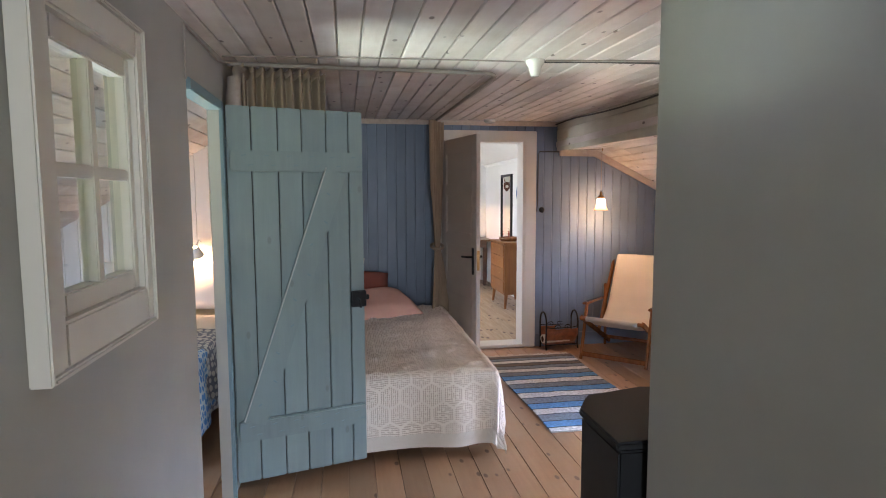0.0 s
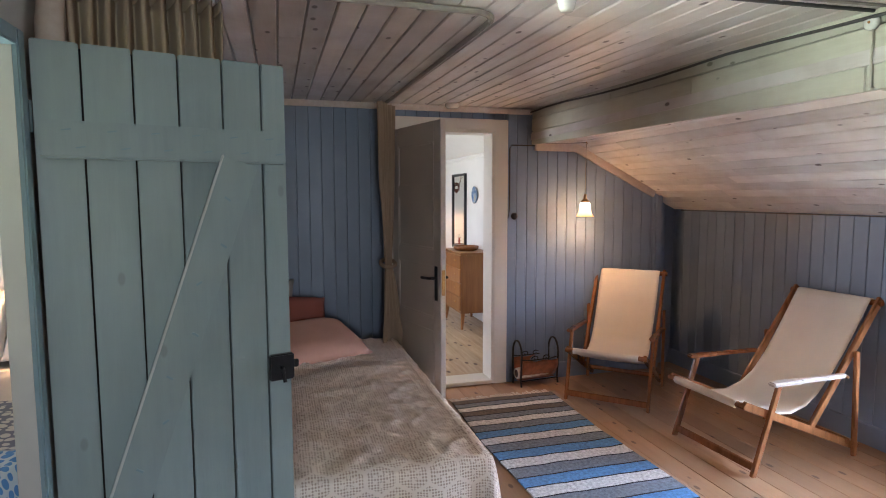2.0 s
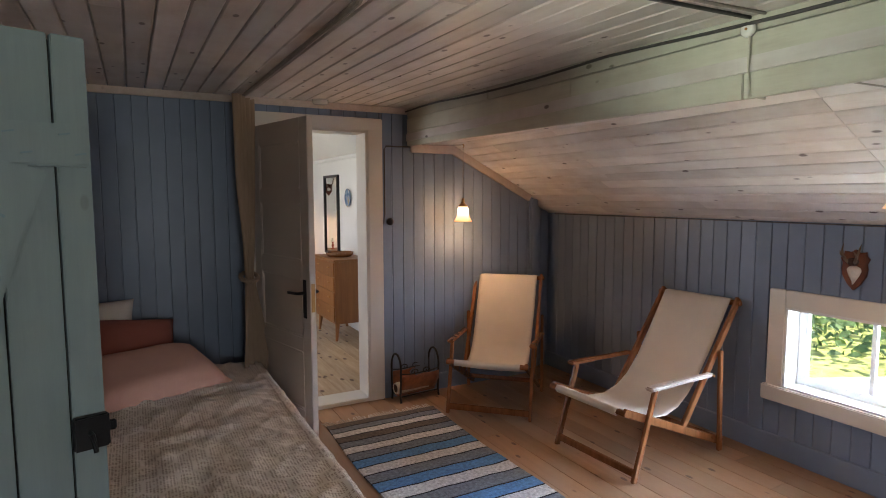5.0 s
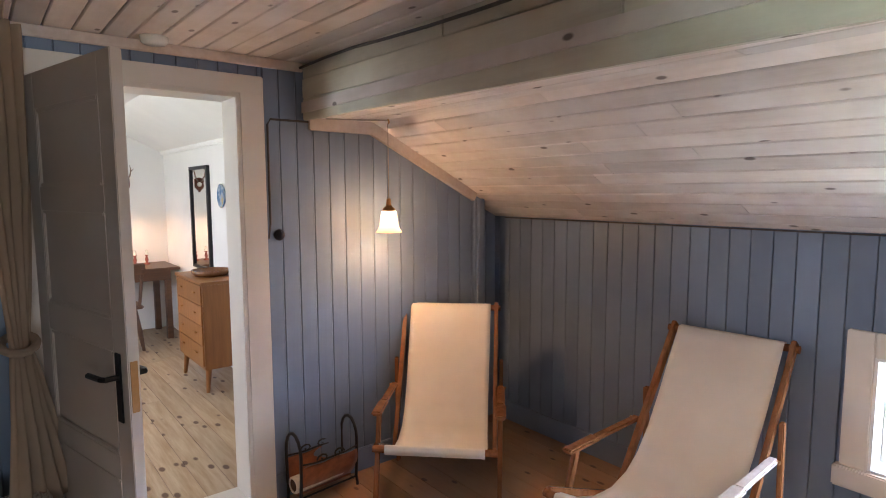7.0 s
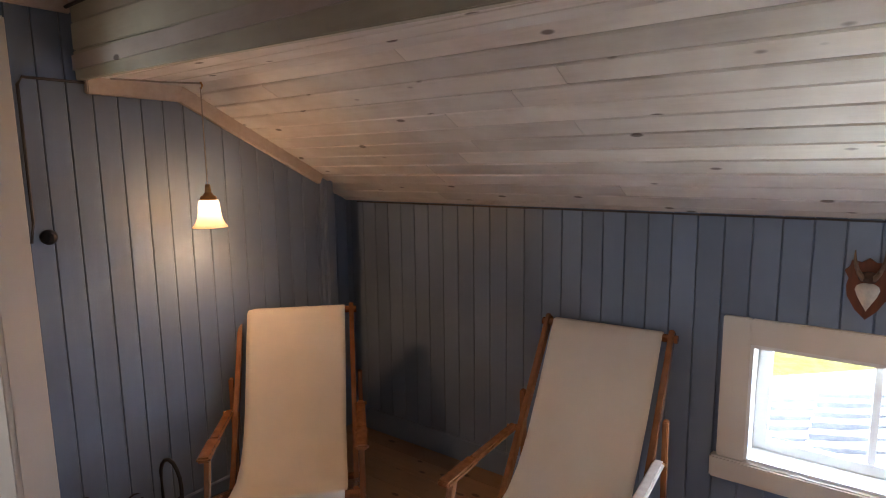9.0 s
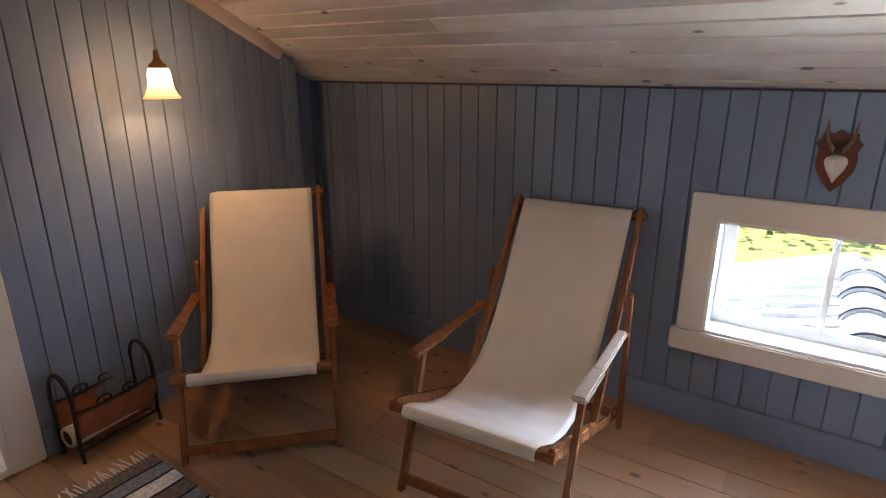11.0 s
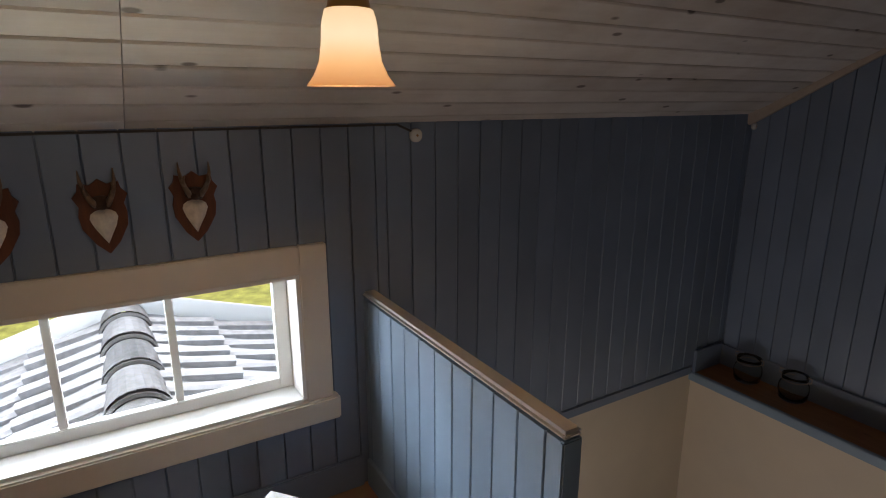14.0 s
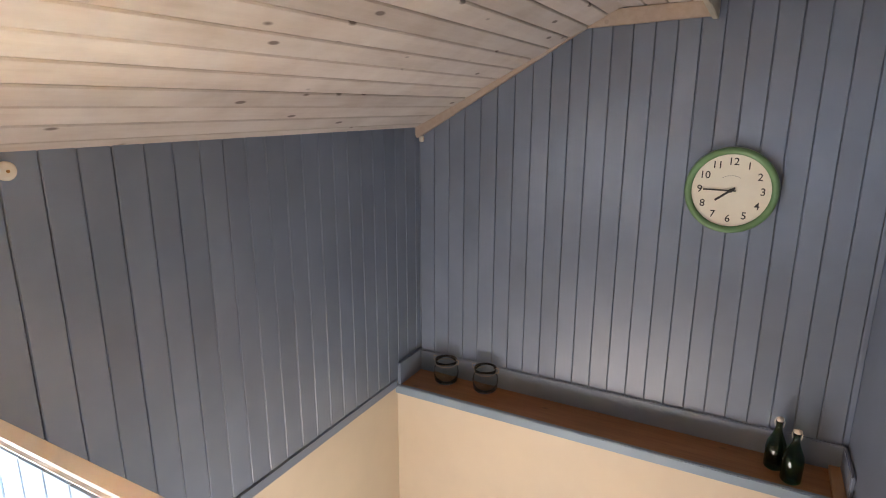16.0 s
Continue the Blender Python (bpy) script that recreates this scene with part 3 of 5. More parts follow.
def deck_chair(m, k, label, pale_side=0):
    """A folding armchair with a sling; s runs backwards from the front feet, v across. k squeezes it along s for a more upright setting."""
    ch = thing("deck_chair", label, "deck chair", m, "deck chairs")
    P = lambda s, v, z: (-s * k, v, z)
    for v in (-0.256, 0.256):
        sg = 1 if v > 0 else -1
        part("back_rail", BAR(P(0.42, v, 0.18), P(0.93, v, 0.878), 0.022, 0.042), CHAIRWOOD, ch)
        part("seat_rail", BAR(P(-0.06, v + sg * 0.005, 0.385), P(0.80, v + sg * 0.005, 0.035), 0.022, 0.042), CHAIRWOOD, ch)
        part("front_leg", BAR(P(0.0, v + sg * 0.027, 0.0), P(0.155, v + sg * 0.027, 0.472), 0.02, 0.034), CHAIRWOOD, ch)
        part("rear_leg", BAR(P(0.745, v + sg * 0.03, 0.0), P(0.72, v + sg * 0.03, 0.60), 0.02, 0.032), CHAIRWOOD, ch)
        bm = bmesh.new()
        bar(bm, P(0.095, v + sg * 0.03, 0.484), P(0.30, v + sg * 0.03, 0.481), 0.05, 0.022, bevel=0.007)
        bar(bm, P(0.295, v + sg * 0.03, 0.481), P(0.64, v + sg * 0.029, 0.474), 0.04, 0.021, bevel=0.007)
        pale = sg == pale_side
        part("armrest", bm, LIT_BEECH if pale else CHAIRWOOD, ch, "armrest with window light painted in as pale wood" if pale else "")
        part("bolt", TUBE([P(0.628, v + sg * 0.008, 0.472), P(0.628, v + sg * 0.056, 0.472)], 0.008), BRASS, ch)
    for nm, s, z, w in (("top_bar", 0.912, 0.853, 0.28), ("seat_bar", -0.055, 0.378, 0.275), ("rear_bar", 0.70, 0.09, 0.28)):
        part(nm, TUBE([P(s, -w, z), P(s, w, z)], 0.016, 10), CHAIRWOOD, ch)
    part("front_stretcher", BAR(P(0.01, -0.275, 0.05), P(0.01, 0.275, 0.05), 0.02, 0.04, (1, 0, 0)), CHAIRWOOD, ch)
    curve = [(0.929, 0.850), (0.922, 0.871), (0.897, 0.869), (0.83, 0.765), (0.72, 0.595), (0.62, 0.460), (0.53, 0.365), (0.44, 0.305), (0.33, 0.275), (0.2, 0.285), (0.08, 0.325), (-0.03, 0.385), (-0.066, 0.396), (-0.078, 0.378), (-0.066, 0.358)]
    fine = []
    for (a, b), (c, d) in zip(curve, curve[1:]):
        for j in range(3):
            fine.append((a + (c - a) * j / 3, b + (d - b) * j / 3))
    fine.append(curve[-1])
    rows = []
    for s, z in fine:
        half = 0.222 + 0.003 * math.sin(s * 9)
        seat = max(0, 1 - abs(s - 0.4) / 0.35)
        rows.append([P(s, v * half, z - 0.018 * seat * (1 - v * v) + 0.003 * seat * math.sin(v * 11 + s * 14)) for v in [j / 8 - 1 for j in range(17)]])
    part("sling", sheet(rows, 0.003), CANVAS, ch, "natural canvas sling", True)
    return ch


def facing(x, y, fx, fy):
    """A pose with its local x along (fx, fy)."""
    return pose(x, y, 0, 0, 0, math.degrees(math.atan2(fy, fx)))


deck_chair(facing(2.79, 3.854, -0.998, -0.067), 1.0, "wooden deck chair with canvas sling beside the low window", 1)
deck_chair(facing(2.635, 4.69, -0.703, -0.711), 0.84, "upright wooden deck chair with canvas sling under the pendant lamp")

# ---- bed in the corner ----
bed = thing("bed", "low single bed with wooden legs in the corner", "bed", pose(0.58, 4.25, 0))
part("mattress", B(-0.60, 0.62, -1.0, 1.02, 0.16, 0.44, 0.05), LINEN, bed, "white mattress", True)
part("bed_base", B(-0.60, 0.61, -1.0, 1.02, 0.10, 0.158, 0.01), WHITE, bed)
for x in (-0.55, 0.55):
    for y in (-0.9, 0.9):
        part("leg", B(x - 0.025, x + 0.025, y - 0.025, y + 0.025, 0, 0.101, 0.005), CHAIRWOOD, bed)


def lace():
    """Crochet: solid ribs on a six-fold lattice, small eyelets between them."""
    m = Mat("crochet_cotton", 0.95)
    geo = m.node("ShaderNodeTexCoord")
    sep = m.node("ShaderNodeSeparateXYZ")
    warp = geo.outputs["UV"]
    m.link(warp, sep.inputs[0])
    pitch = 0.115
    cells = []
    for shift in (0.0, 0.5):
        x = m.math('SUBTRACT', m.math('FRACT', m.math('ADD', m.math('DIVIDE', sep.outputs[0], pitch), 40 + shift), 0), 0.5)
        y = m.math('SUBTRACT', m.math('FRACT', m.math('ADD', m.math('DIVIDE', sep.outputs[1], pitch * math.sqrt(3)), 40 + shift), 0), 0.5)
        y = m.math('MULTIPLY', y, math.sqrt(3))
        cells.append((x, y, m.math('ADD', m.math('MULTIPLY', x, x), m.math('MULTIPLY', y, y))))
    first = m.math('LESS_THAN', cells[0][2], cells[1][2])
    other = m.math('SUBTRACT', 1.0, first)
    cx, cy = (m.math('ADD', m.math('MULTIPLY', cells[0][k], first), m.math('MULTIPLY', cells[1][k], other)) for k in (0, 1))
    ax, ay = m.math('ABSOLUTE', cx), m.math('ABSOLUTE', cy)
    rim = m.math('MAXIMUM', ax, m.math('ADD', m.math('MULTIPLY', ax, 0.5), m.math('MULTIPLY', ay, 0.866)))
    radius = m.math('SQRT', m.math('ADD', m.math('MULTIPLY', cx, cx), m.math('MULTIPLY', cy, cy)))
    petal = m.math('ABSOLUTE', m.math('SINE', m.math('MULTIPLY', m.math('ARCTAN2', cy, cx), 3.0)))
    leaf = m.math('MULTIPLY', petal, m.math('SINE', m.math('MINIMUM', m.math('MULTIPLY', radius, 7.4), math.pi)))
    solid = m.math('MAXIMUM', m.math('GREATER_THAN', rim, 0.445), m.math('GREATER_THAN', leaf, 0.74))
    rib = m.math('SUBTRACT', 1.0, solid)
    eyelet = m.node("ShaderNodeTexVoronoi", Scale=92.0, Randomness=0.0)
    m.link(warp, eyelet.inputs["Vector"])
    open_ = m.ramp(eyelet.outputs["Distance"], [(0.28, (1, 1, 1)), (0.40, (0, 0, 0))])
    hole = m.math('MULTIPLY', rib, open_)
    m.colour(m.mix(hole, (0.88, 0.80, 0.71), (0.50, 0.40, 0.32)))
    m.bump(m.math('SUBTRACT', 1.0, m.math('MULTIPLY', hole, 0.8)), 0.5, 0.003)
    return m.m


LACE = lace()


def draped(x0, x1, y0, y1, z, hang_w, hang_f, hang_e, step, seed, bumps=0.012):
    """A cover over a bed: top, a fall over the east and foot sides, with folds. Returns the bmesh with a UV map in metres."""
    us = [x0 + (x1 + hang_e - x0) * i / round((x1 + hang_e - x0) / step) for i in range(round((x1 + hang_e - x0) / step) + 1)]
    vs = [y0 - hang_f + (y1 - y0 + hang_f) * i / round((y1 - y0 + hang_f) / step) for i in range(round((y1 - y0 + hang_f) / step) + 1)]
    bm = bmesh.new()
    uv = bm.loops.layers.uv.new("UVMap")
    grid, flat = [], {}
    for v in vs:
        row = []
        for u in us:
            over_e, over_f = max(0, u - x1), max(0, y0 - v)
            r = math.hypot(over_e, over_f)
            x, y, h = min(u, x1), max(v, y0), z
            n = noise.noise(Vector((u * 3 + seed, v * 3, 0))) * bumps + noise.noise(Vector((u * 9, v * 9 + seed, 3))) * bumps * 0.6
            crease = 1 - min(1, abs(noise.noise(Vector((u * 3.1 + v * 5.2, v * 1.6 - u * 3.0, seed)))) * 2.2)
            fine = 1 - min(1, abs(noise.noise(Vector((u * 7.5 + v * 9, v * 5 - u * 6, seed + 5)))) * 2.6)
            n = n * 0.18 + crease ** 4 * bumps * 0.34 + fine ** 4 * bumps * 0.30 + noise.noise(Vector((u * 19, v * 17, seed))) * bumps * 0.15
            if r > 0:
                fall = max(0.0, r - 0.05)
                out = 0.05 * (1 - math.exp(-r / 0.03)) + 0.10 * fall
                along = u if over_f > over_e else v
                wave = 0.018 * math.sin(along * 16 + 2 * math.sin(along * 5)) * min(1, fall / 0.15)
                x += (over_e / r) * (out + wave)
                y -= (over_f / r) * (out + wave)
                h = z - fall - 0.012 * (r > 0.02) + n * 0.5
                h = max(h, 0.03)
            else:
                h += max(n, -0.010) + 0.02 * (1 - min(1, (x1 - u) / 0.2)) * -0.5
            p = bm.verts.new((x, y, h))
            flat[p] = (u, v)
            row.append(p)
        grid.append(row)
    for a, b in zip(grid, grid[1:]):
        for k in range(len(a) - 1):
            f = bm.faces.new((a[k], a[k + 1], b[k + 1], b[k]))
            for l in f.loops:
                l[uv].uv = flat[l.vert]
    return bm


spread = thing("bedspread", "rumpled cream crochet bedspread hanging over the bed", "bedspread", pose(0, 0, 0))
cloth_bm = draped(0.0, 1.2, 3.25, 5.15, 0.480, 0, 0.37, 0.36, 0.016, 4.0, 0.036)
hem = [v.co.copy() for v in cloth_bm.verts if v.is_boundary and v.co.z < 0.3]
hem = sorted([p for p in hem if p.x < 1.15], key=lambda p: p.x) + sorted([p for p in hem if p.x >= 1.15], key=lambda p: p.y)
part("cloth", cloth_bm, LACE, spread, "", True)
for side in ([p for p in hem if p.x < 1.15], [p for p in hem if p.x >= 1.15]):
    bm = bmesh.new()
    last_vert = None
    for k in range(0, len(side) - 3, 3):
        p, q = side[k], side[k + 3]
        if (p - q).length < 0.15:
            a = last_vert or bm.verts.new(p)
            last_vert = bm.verts.new(q)
            rim = [bm.verts.new(p.lerp(q, t) - Vector((0, 0, 0.028 * math.sin(math.pi * t)))) for t in (0.2, 0.4, 0.6, 0.8)]
            bm.faces.new([a, *rim, last_vert])
    part("scalloped_edge", bm, LINEN, spread, "scalloped lace edge")
under = part("bed_sheet", draped(0.0, 1.195, 3.265, 5.2, 0.452, 0, 0.42, 0.40, 0.05, 9.0, 0.004), LINEN, None, "", True)
tagged(under, "white sheet showing below the bedspread", "sheet")


def pillow(name, m, w, d, h, material, label, seed=0.0):
    n = 16
    bm = bmesh.new()
    for s in (1, -1):
        rows = []
        for i in range(n + 1):
            row = []
            for j in range(n + 1):
                a, b = 2 * i / n - 1, 2 * j / n - 1
                puff = (max(0, 1 - a ** 4) * max(0, 1 - b ** 4)) ** 0.55
                pin = 1 - 0.06 * (1 - a * a) * abs(b) ** 3
                pin2 = 1 - 0.06 * (1 - b * b) * abs(a) ** 3
                z = s * h / 2 * puff + 0.012 * noise.noise(Vector((a * 2.2 + seed, b * 2.2, s * 0.5))) * puff
                row.append(bm.verts.new((a * w / 2 * pin2, b * d / 2 * pin, z)))
            rows.append(row)
        for p, q in zip(rows, rows[1:]):
            for k in range(n):
                f = (p[k], q[k], q[k + 1], p[k + 1])
                bm.faces.new(f if s > 0 else f[::-1])
    bmesh.ops.remove_doubles(bm, verts=bm.verts[:], dist=0.0005)
    ob = part(name, bm, material, None, "", True)
    ob.matrix_world = m
    return tagged(ob, label, "pillow", "pillows on the corner bed")


pillow("pillow", pose(0.62, 4.84, 0.548, 15, 0, 22), 0.70, 0.46, 0.20, PINK, "plump pink cotton pillow on the bedspread", 1)
pillow("pillow", pose(0.49, 5.12, 0.63, 48, 6, 10), 0.60, 0.42, 0.17, BRICKRED, "rust red pillow with a ruffled edge behind the pink one", 2)
pillow("pillow", pose(0.27, 5.27, 0.69, 70, 0, 0), 0.60, 0.42, 0.13, LINEN, "white pillow against the blue wall", 3)

# ---- rag rug ----
RUG = []
for nm, c in (("rug_blue", (0.10, 0.26, 0.54)), ("rug_white", (0.66, 0.66, 0.65)), ("rug_grey", (0.19, 0.22, 0.26)), ("rug_dark", (0.012, 0.013, 0.02)), ("rug_lightblue", (0.24, 0.36, 0.52)), ("rug_brown", (0.14, 0.115, 0.10))):
    m = Mat(nm, 0.95)
    vec, _ = m.place((1, 1, 1))
    f = m.noise(vec, 55, 3, 0.7)
    m.colour(m.ramp(f, [(0.3, tuple(k * 0.6 for k in c)), (0.7, tuple(min(1, k * 1.35) for k in c))]))
    ribs, _ = m.place((4, 120, 1))
    m.bump(m.noise(ribs, 1.0, 3), 0.9, 0.006)
    RUG.append(m.m)
rug = thing("rag_rug", "striped blue, white and grey rag rug with a fringe", "rug", pose(2.0, 5.04, 0))
# from the north end: (colour, width)
north = [(5, .065), (3, .011), (2, .06), (3, .011), (1, .065), (3, .011), (5, .07), (3, .011), (2, .07), (3, .011), (1, .075), (3, .011), (2, .08), (3, .011), (0, .085), (3, .011), (1, .085), (3, .011), (2, .09), (3, .011), (0, .09), (3, .011), (1, .09)]
stripes = north + [(3, .011), (2, .1), (3, .011), (0, .09), (3, .011), (1, .09), (3, .011), (2, .1), (3, .011), (0, .09), (3, .011), (1, .08)]
bm = bmesh.new()
y = 0.0
rnd = random.Random(3)
cols = 24
prev = None
for colour_index, w in stripes:
    steps = max(1, round(w / 0.03))
    for s in range(steps):
        yy = y - w * s / steps
        line = []
        for j in range(cols + 1):
            u = j / cols
            x = -0.385 + 0.77 * u + 0.012 * math.sin(yy * 4 + 1)
            wob = 0.006 * noise.noise(Vector((u * 4, yy * 3, 1)))
            line.append(bm.verts.new((x, yy + wob, 0.012 + 0.004 * noise.noise(Vector((u * 6, yy * 5, 7))))))
        if prev:
            for j in range(cols):
                f = bm.faces.new((line[j], line[j + 1], prev[j + 1], prev[j]))
                f.material_index = last
        prev, last = line, colour_index
    y -= w
bm.normal_update()
bmesh.ops.solidify(bm, geom=bm.faces[:], thickness=0.009)
part("weave", bm, RUG, rug, "woven blue, white and grey stripes")
bm = bmesh.new()
for j in range(52):
    x = -0.375 + 0.75 * j / 51
    a, b = rnd.uniform(-0.02, 0.02), rnd.uniform(0.05, 0.085)
    tube(bm, [(x, -0.005, 0.01), (x + a * 0.4, b * 0.5, 0.008), (x + a, b, 0.004)], 0.003, 5)
tagged(part("fringe", bm, CANVAS, rug, "knotted cream fringe"), kind="stuff")

# ---- plank door, standing open ----
hx, hy = -0.115, 2.965
door_dir = math.degrees(math.atan2(3.135 - hy, 0.505 - hx))
pd = tagged(thing("plank_door", "open pale blue plank door with ledges and a brace", "door", pose(hx, hy, 0, 0, 0, door_dir)), kind="structure")
DW = 0.645
edges = [0.0, 0.11, 0.23, 0.342, 0.46, 0.571, DW]
for a, b in zip(edges, edges[1:]):
    part("plank", B(a + 0.0025, b - 0.0025, 0.0, 0.022, 0.06, 1.855, 0.003), DOOR_BLUE, pd)
for z0, z1 in ((1.555, 1.652), (0.268, 0.370)):
    part("ledge", B(0.012, DW - 0.01, -0.030, -0.0005, z0, z1, 0.006), DOOR_BLUE, pd)
bm = bmesh.new()
p0, p1 = Vector((0.084, -0.012, 0.352)), Vector((0.500, -0.012, 1.560))
bar(bm, p0 - Vector((0, 0.004, 0)), p1 - Vector((0, 0.004, 0)), 0.106, 0.031, (1, 0, 0), 0.005)
brace = part("brace", bm, DOOR_BLUE, pd)
side = Vector((0.94, 0, -0.342))
bm = bmesh.new()
bar(bm, p0 - side * 0.0516 + Vector((0, -0.018, 0)), p1 - side * 0.0516 + Vector((0, -0.018, 0)), 0.007, 0.006, (1, 0, 0), 0.002)
part("worn_edge", bm, WORN, brace, "paint worn pale along the edge")
part("backing", B(0.01, DW - 0.01, 0.0235, 0.0275, 0.07, 1.845), GAP, pd, "dark gaps between the planks")
bm = bmesh.new()
for k in range(9):
    s = 0.07 + 0.105 * k
    q = p0.lerp(p1, s) + side * (0.018 if k % 2 else -0.012) + Vector((0, -0.0200, 0))
    bar(bm, q, q + Vector((0.016, 0, -0.012 if k % 3 else 0.009)), 0.006, 0.002, (0, 0, 1), 0)
part("nail_hole", bm, FRAME_BLUE, brace)
bm = bmesh.new()
for z in (1.582, 1.626, 0.298, 0.340):
    for j in range(6):
        x = 0.06 + j * 0.103 + (0.03 if z in (1.582, 0.298) else 0)
        bar(bm, (x, -0.0310, z), (x + 0.022, -0.0310, z + 0.004), 0.0035, 0.002, (0, 0, 1), 0)
part("nail", bm, FRAME_BLUE, pd)
latch = part("latch_case", B(DW - 0.075, DW + 0.002, -0.022, -0.0005, 0.877, 0.960, 0.004), BLACK, pd, "black iron rim latch")
bm = bmesh.new()
box(bm, DW + 0.001, DW + 0.018, -0.018, -0.006, 0.912, 0.937, 0.003)
tube(bm, [(DW - 0.04, -0.02, 0.919), (DW - 0.04, -0.04, 0.919), (DW - 0.035, -0.045, 0.877)], 0.006)
part("latch_lever", bm, BLACK, latch)
for z in (1.66, 0.30):
    part("hinge", TUBE([(-0.006, 0.004, z - 0.04), (-0.006, 0.004, z + 0.04)], 0.007), FRAME_BLUE, pd)

# ---- panelled door to the far room, standing open ----
lx, ly = 1.287, N - 0.056
ldir = math.degrees(math.atan2(4.665 - ly, 1.455 - lx))
nd = tagged(thing("panel_door", "open beige painted panel door with black handle", "door", pose(lx, ly, 0, 0, 0, ldir)), kind="structure")
LW = 0.69
bm = bmesh.new()
z0, z1 = 0.045, 1.925
for a in ((0, 0.09), (LW - 0.09, LW)):
    box(bm, a[0], a[1], -0.018, 0.018, z0, z1, 0.003)
rails = [(0.045, 0.25), (0.60, 0.68), (1.02, 1.12), (1.45, 1.53), (1.80, 1.925)]
for a, b in rails:
    box(bm, 0.088, LW - 0.088, -0.0175, 0.0175, a, b, 0.002)
part("leaf_frame", bm, BEIGE, nd)
for (a, b), (c, d) in zip(rails, rails[1:]):
    part("panel", B(0.085, LW - 0.085, -0.009, 0.009, b - 0.003, c + 0.003), BEIGE, nd)
    for sgn in (-1, 1):
        bm = bmesh.new()
        yb = sgn * 0.0135
        for p in ((0.09, 0.104, b, c), (LW - 0.104, LW - 0.09, b, c), (0.104, LW - 0.104, b, b + 0.014), (0.104, LW - 0.104, c - 0.014, c)):
            box(bm, p[0], p[1], yb - 0.0045, yb + 0.0045, p[2], p[3], 0.003)
        part("moulding", bm, BEIGE, nd)
for sgn in (-1, 1):
    plate = part("handle_plate", B(LW - 0.075, LW - 0.04, sgn * 0.018, sgn * 0.023, 0.80, 1.02, 0.002), BLACK, nd, "black metal door plate")
    bm = TUBE([(LW - 0.057, sgn * 0.02, 0.945), (LW - 0.057, sgn * 0.06, 0.945), (LW - 0.075, sgn * 0.066, 0.944), (LW - 0.165, sgn * 0.066, 0.94)], 0.009, 10)
    part("door_handle", bm, BLACK, plate)
part("lock_plate", B(LW - 0.0005, LW + 0.002, -0.011, 0.011, 0.84, 1.0, 0.0005), BRASS, nd)


# ---- curtains and their rail ----
def curtain_sheet(path, z_top, z_bot, folds, depth, pinch=None, seed=0.0, rows=26, flare=0.0):
    """Hanging cloth along path (x, y pairs); pinch = (z, share) gathers it at a tie, flare spreads it sideways below."""
    n = folds * 10
    pts = []
    for i in range(rows + 1):
        z = z_top + (z_bot - z_top) * i / rows
        g = 1.0
        if pinch:
            g = pinch[1] + (1 - pinch[1]) * min(1, abs(z - pinch[0]) / 0.55) ** 0.8
        row = []
        for j in range(n + 1):
            u = j / n
            w = (u - 0.5) * g + 0.5
            x = path[0][0] + (path[1][0] - path[0][0]) * w
            y = path[0][1] + (path[1][1] - path[0][1]) * w
            if pinch and z < pinch[0]:
                x += flare * (pinch[0] - z) * (u + 0.15)
            d = Vector((path[1][1] - path[0][1], path[0][0] - path[1][0], 0)).normalized()
            a = depth * (0.6 + 0.4 * noise.noise(Vector((u * 7, z * 0.6, seed)))) * math.sin(u * folds * math.tau + 0.5 * math.sin(z * 3 + seed)) * (0.55 + 0.45 * g)
            row.append((x + d.x * a + 0.01 * noise.noise(Vector((u * 4, z * 2, seed))), y + d.y * a, z + 0.008 * math.sin(u * folds * math.tau) * (i == 0 or i == rows)))
        pts.append(row)
    return sheet(pts, 0.002)


cu = thing("curtain", "bunched linen curtain at the head of its ceiling rail", "curtain", pose(0, 0, 0))
part("cloth", curtain_sheet(((-0.06, 3.085), (0.325, 3.20)), top(3.1) - 0.03, 0.03, 9, 0.055, None, 2.0), CURTAIN, cu, "", True)
part("tape", curtain_sheet(((-0.06, 3.082), (0.322, 3.196)), top(3.1) - 0.02, top(3.1) - 0.055, 9, 0.057, None, 2.0, 2), CURTAIN, cu, "", True)
cu2 = thing("curtain", "brown linen curtain tied back beside the door", "curtain", pose(0, 0, 0))
part("cloth", curtain_sheet(((1.12, 5.02), (1.27, 5.26)), 2.07, 0.40, 5, 0.03, (1.0, 0.35), 5.0, 34, 0.10), CURTAIN_BROWN, cu2, "", True)
tie = TUBE([(1.195 + 0.05 * math.cos(a), 5.14 + 0.065 * math.sin(a), 1.0 + 0.02 * math.sin(a)) for a in [j * math.tau / 12 for j in range(13)]], 0.014, 8)
part("tie_band", tie, CURTAIN_BROWN, cu2)
rail_pts = [(W + 0.01, 3.06, top(3.06) - 0.015), (0.5, 3.08, top(3.1) - 0.015), (1.10, 3.09, top(3.1) - 0.015)]
rail_pts += [(1.10 + 0.1 * math.sin(a), 3.19 - 0.1 * math.cos(a), top(3.15) - 0.015) for a in [0.3, 0.7, 1.1, 1.4]] + [(1.203, 3.25, top(3.25) - 0.015), (1.215, 5.36, top(5.36) - 0.015)]
rail = thing("curtain_rail", "pale metal curtain rail along the ceiling round the bed", "curtain rail", pose(0, 0, 0))
part("track", TUBE(rail_pts, 0.011, 8), CABLE, rail)
pip = thing("heating_pipe", "thick painted pipe bend at the ceiling corner", "pipe", pose(0, 0, 0))
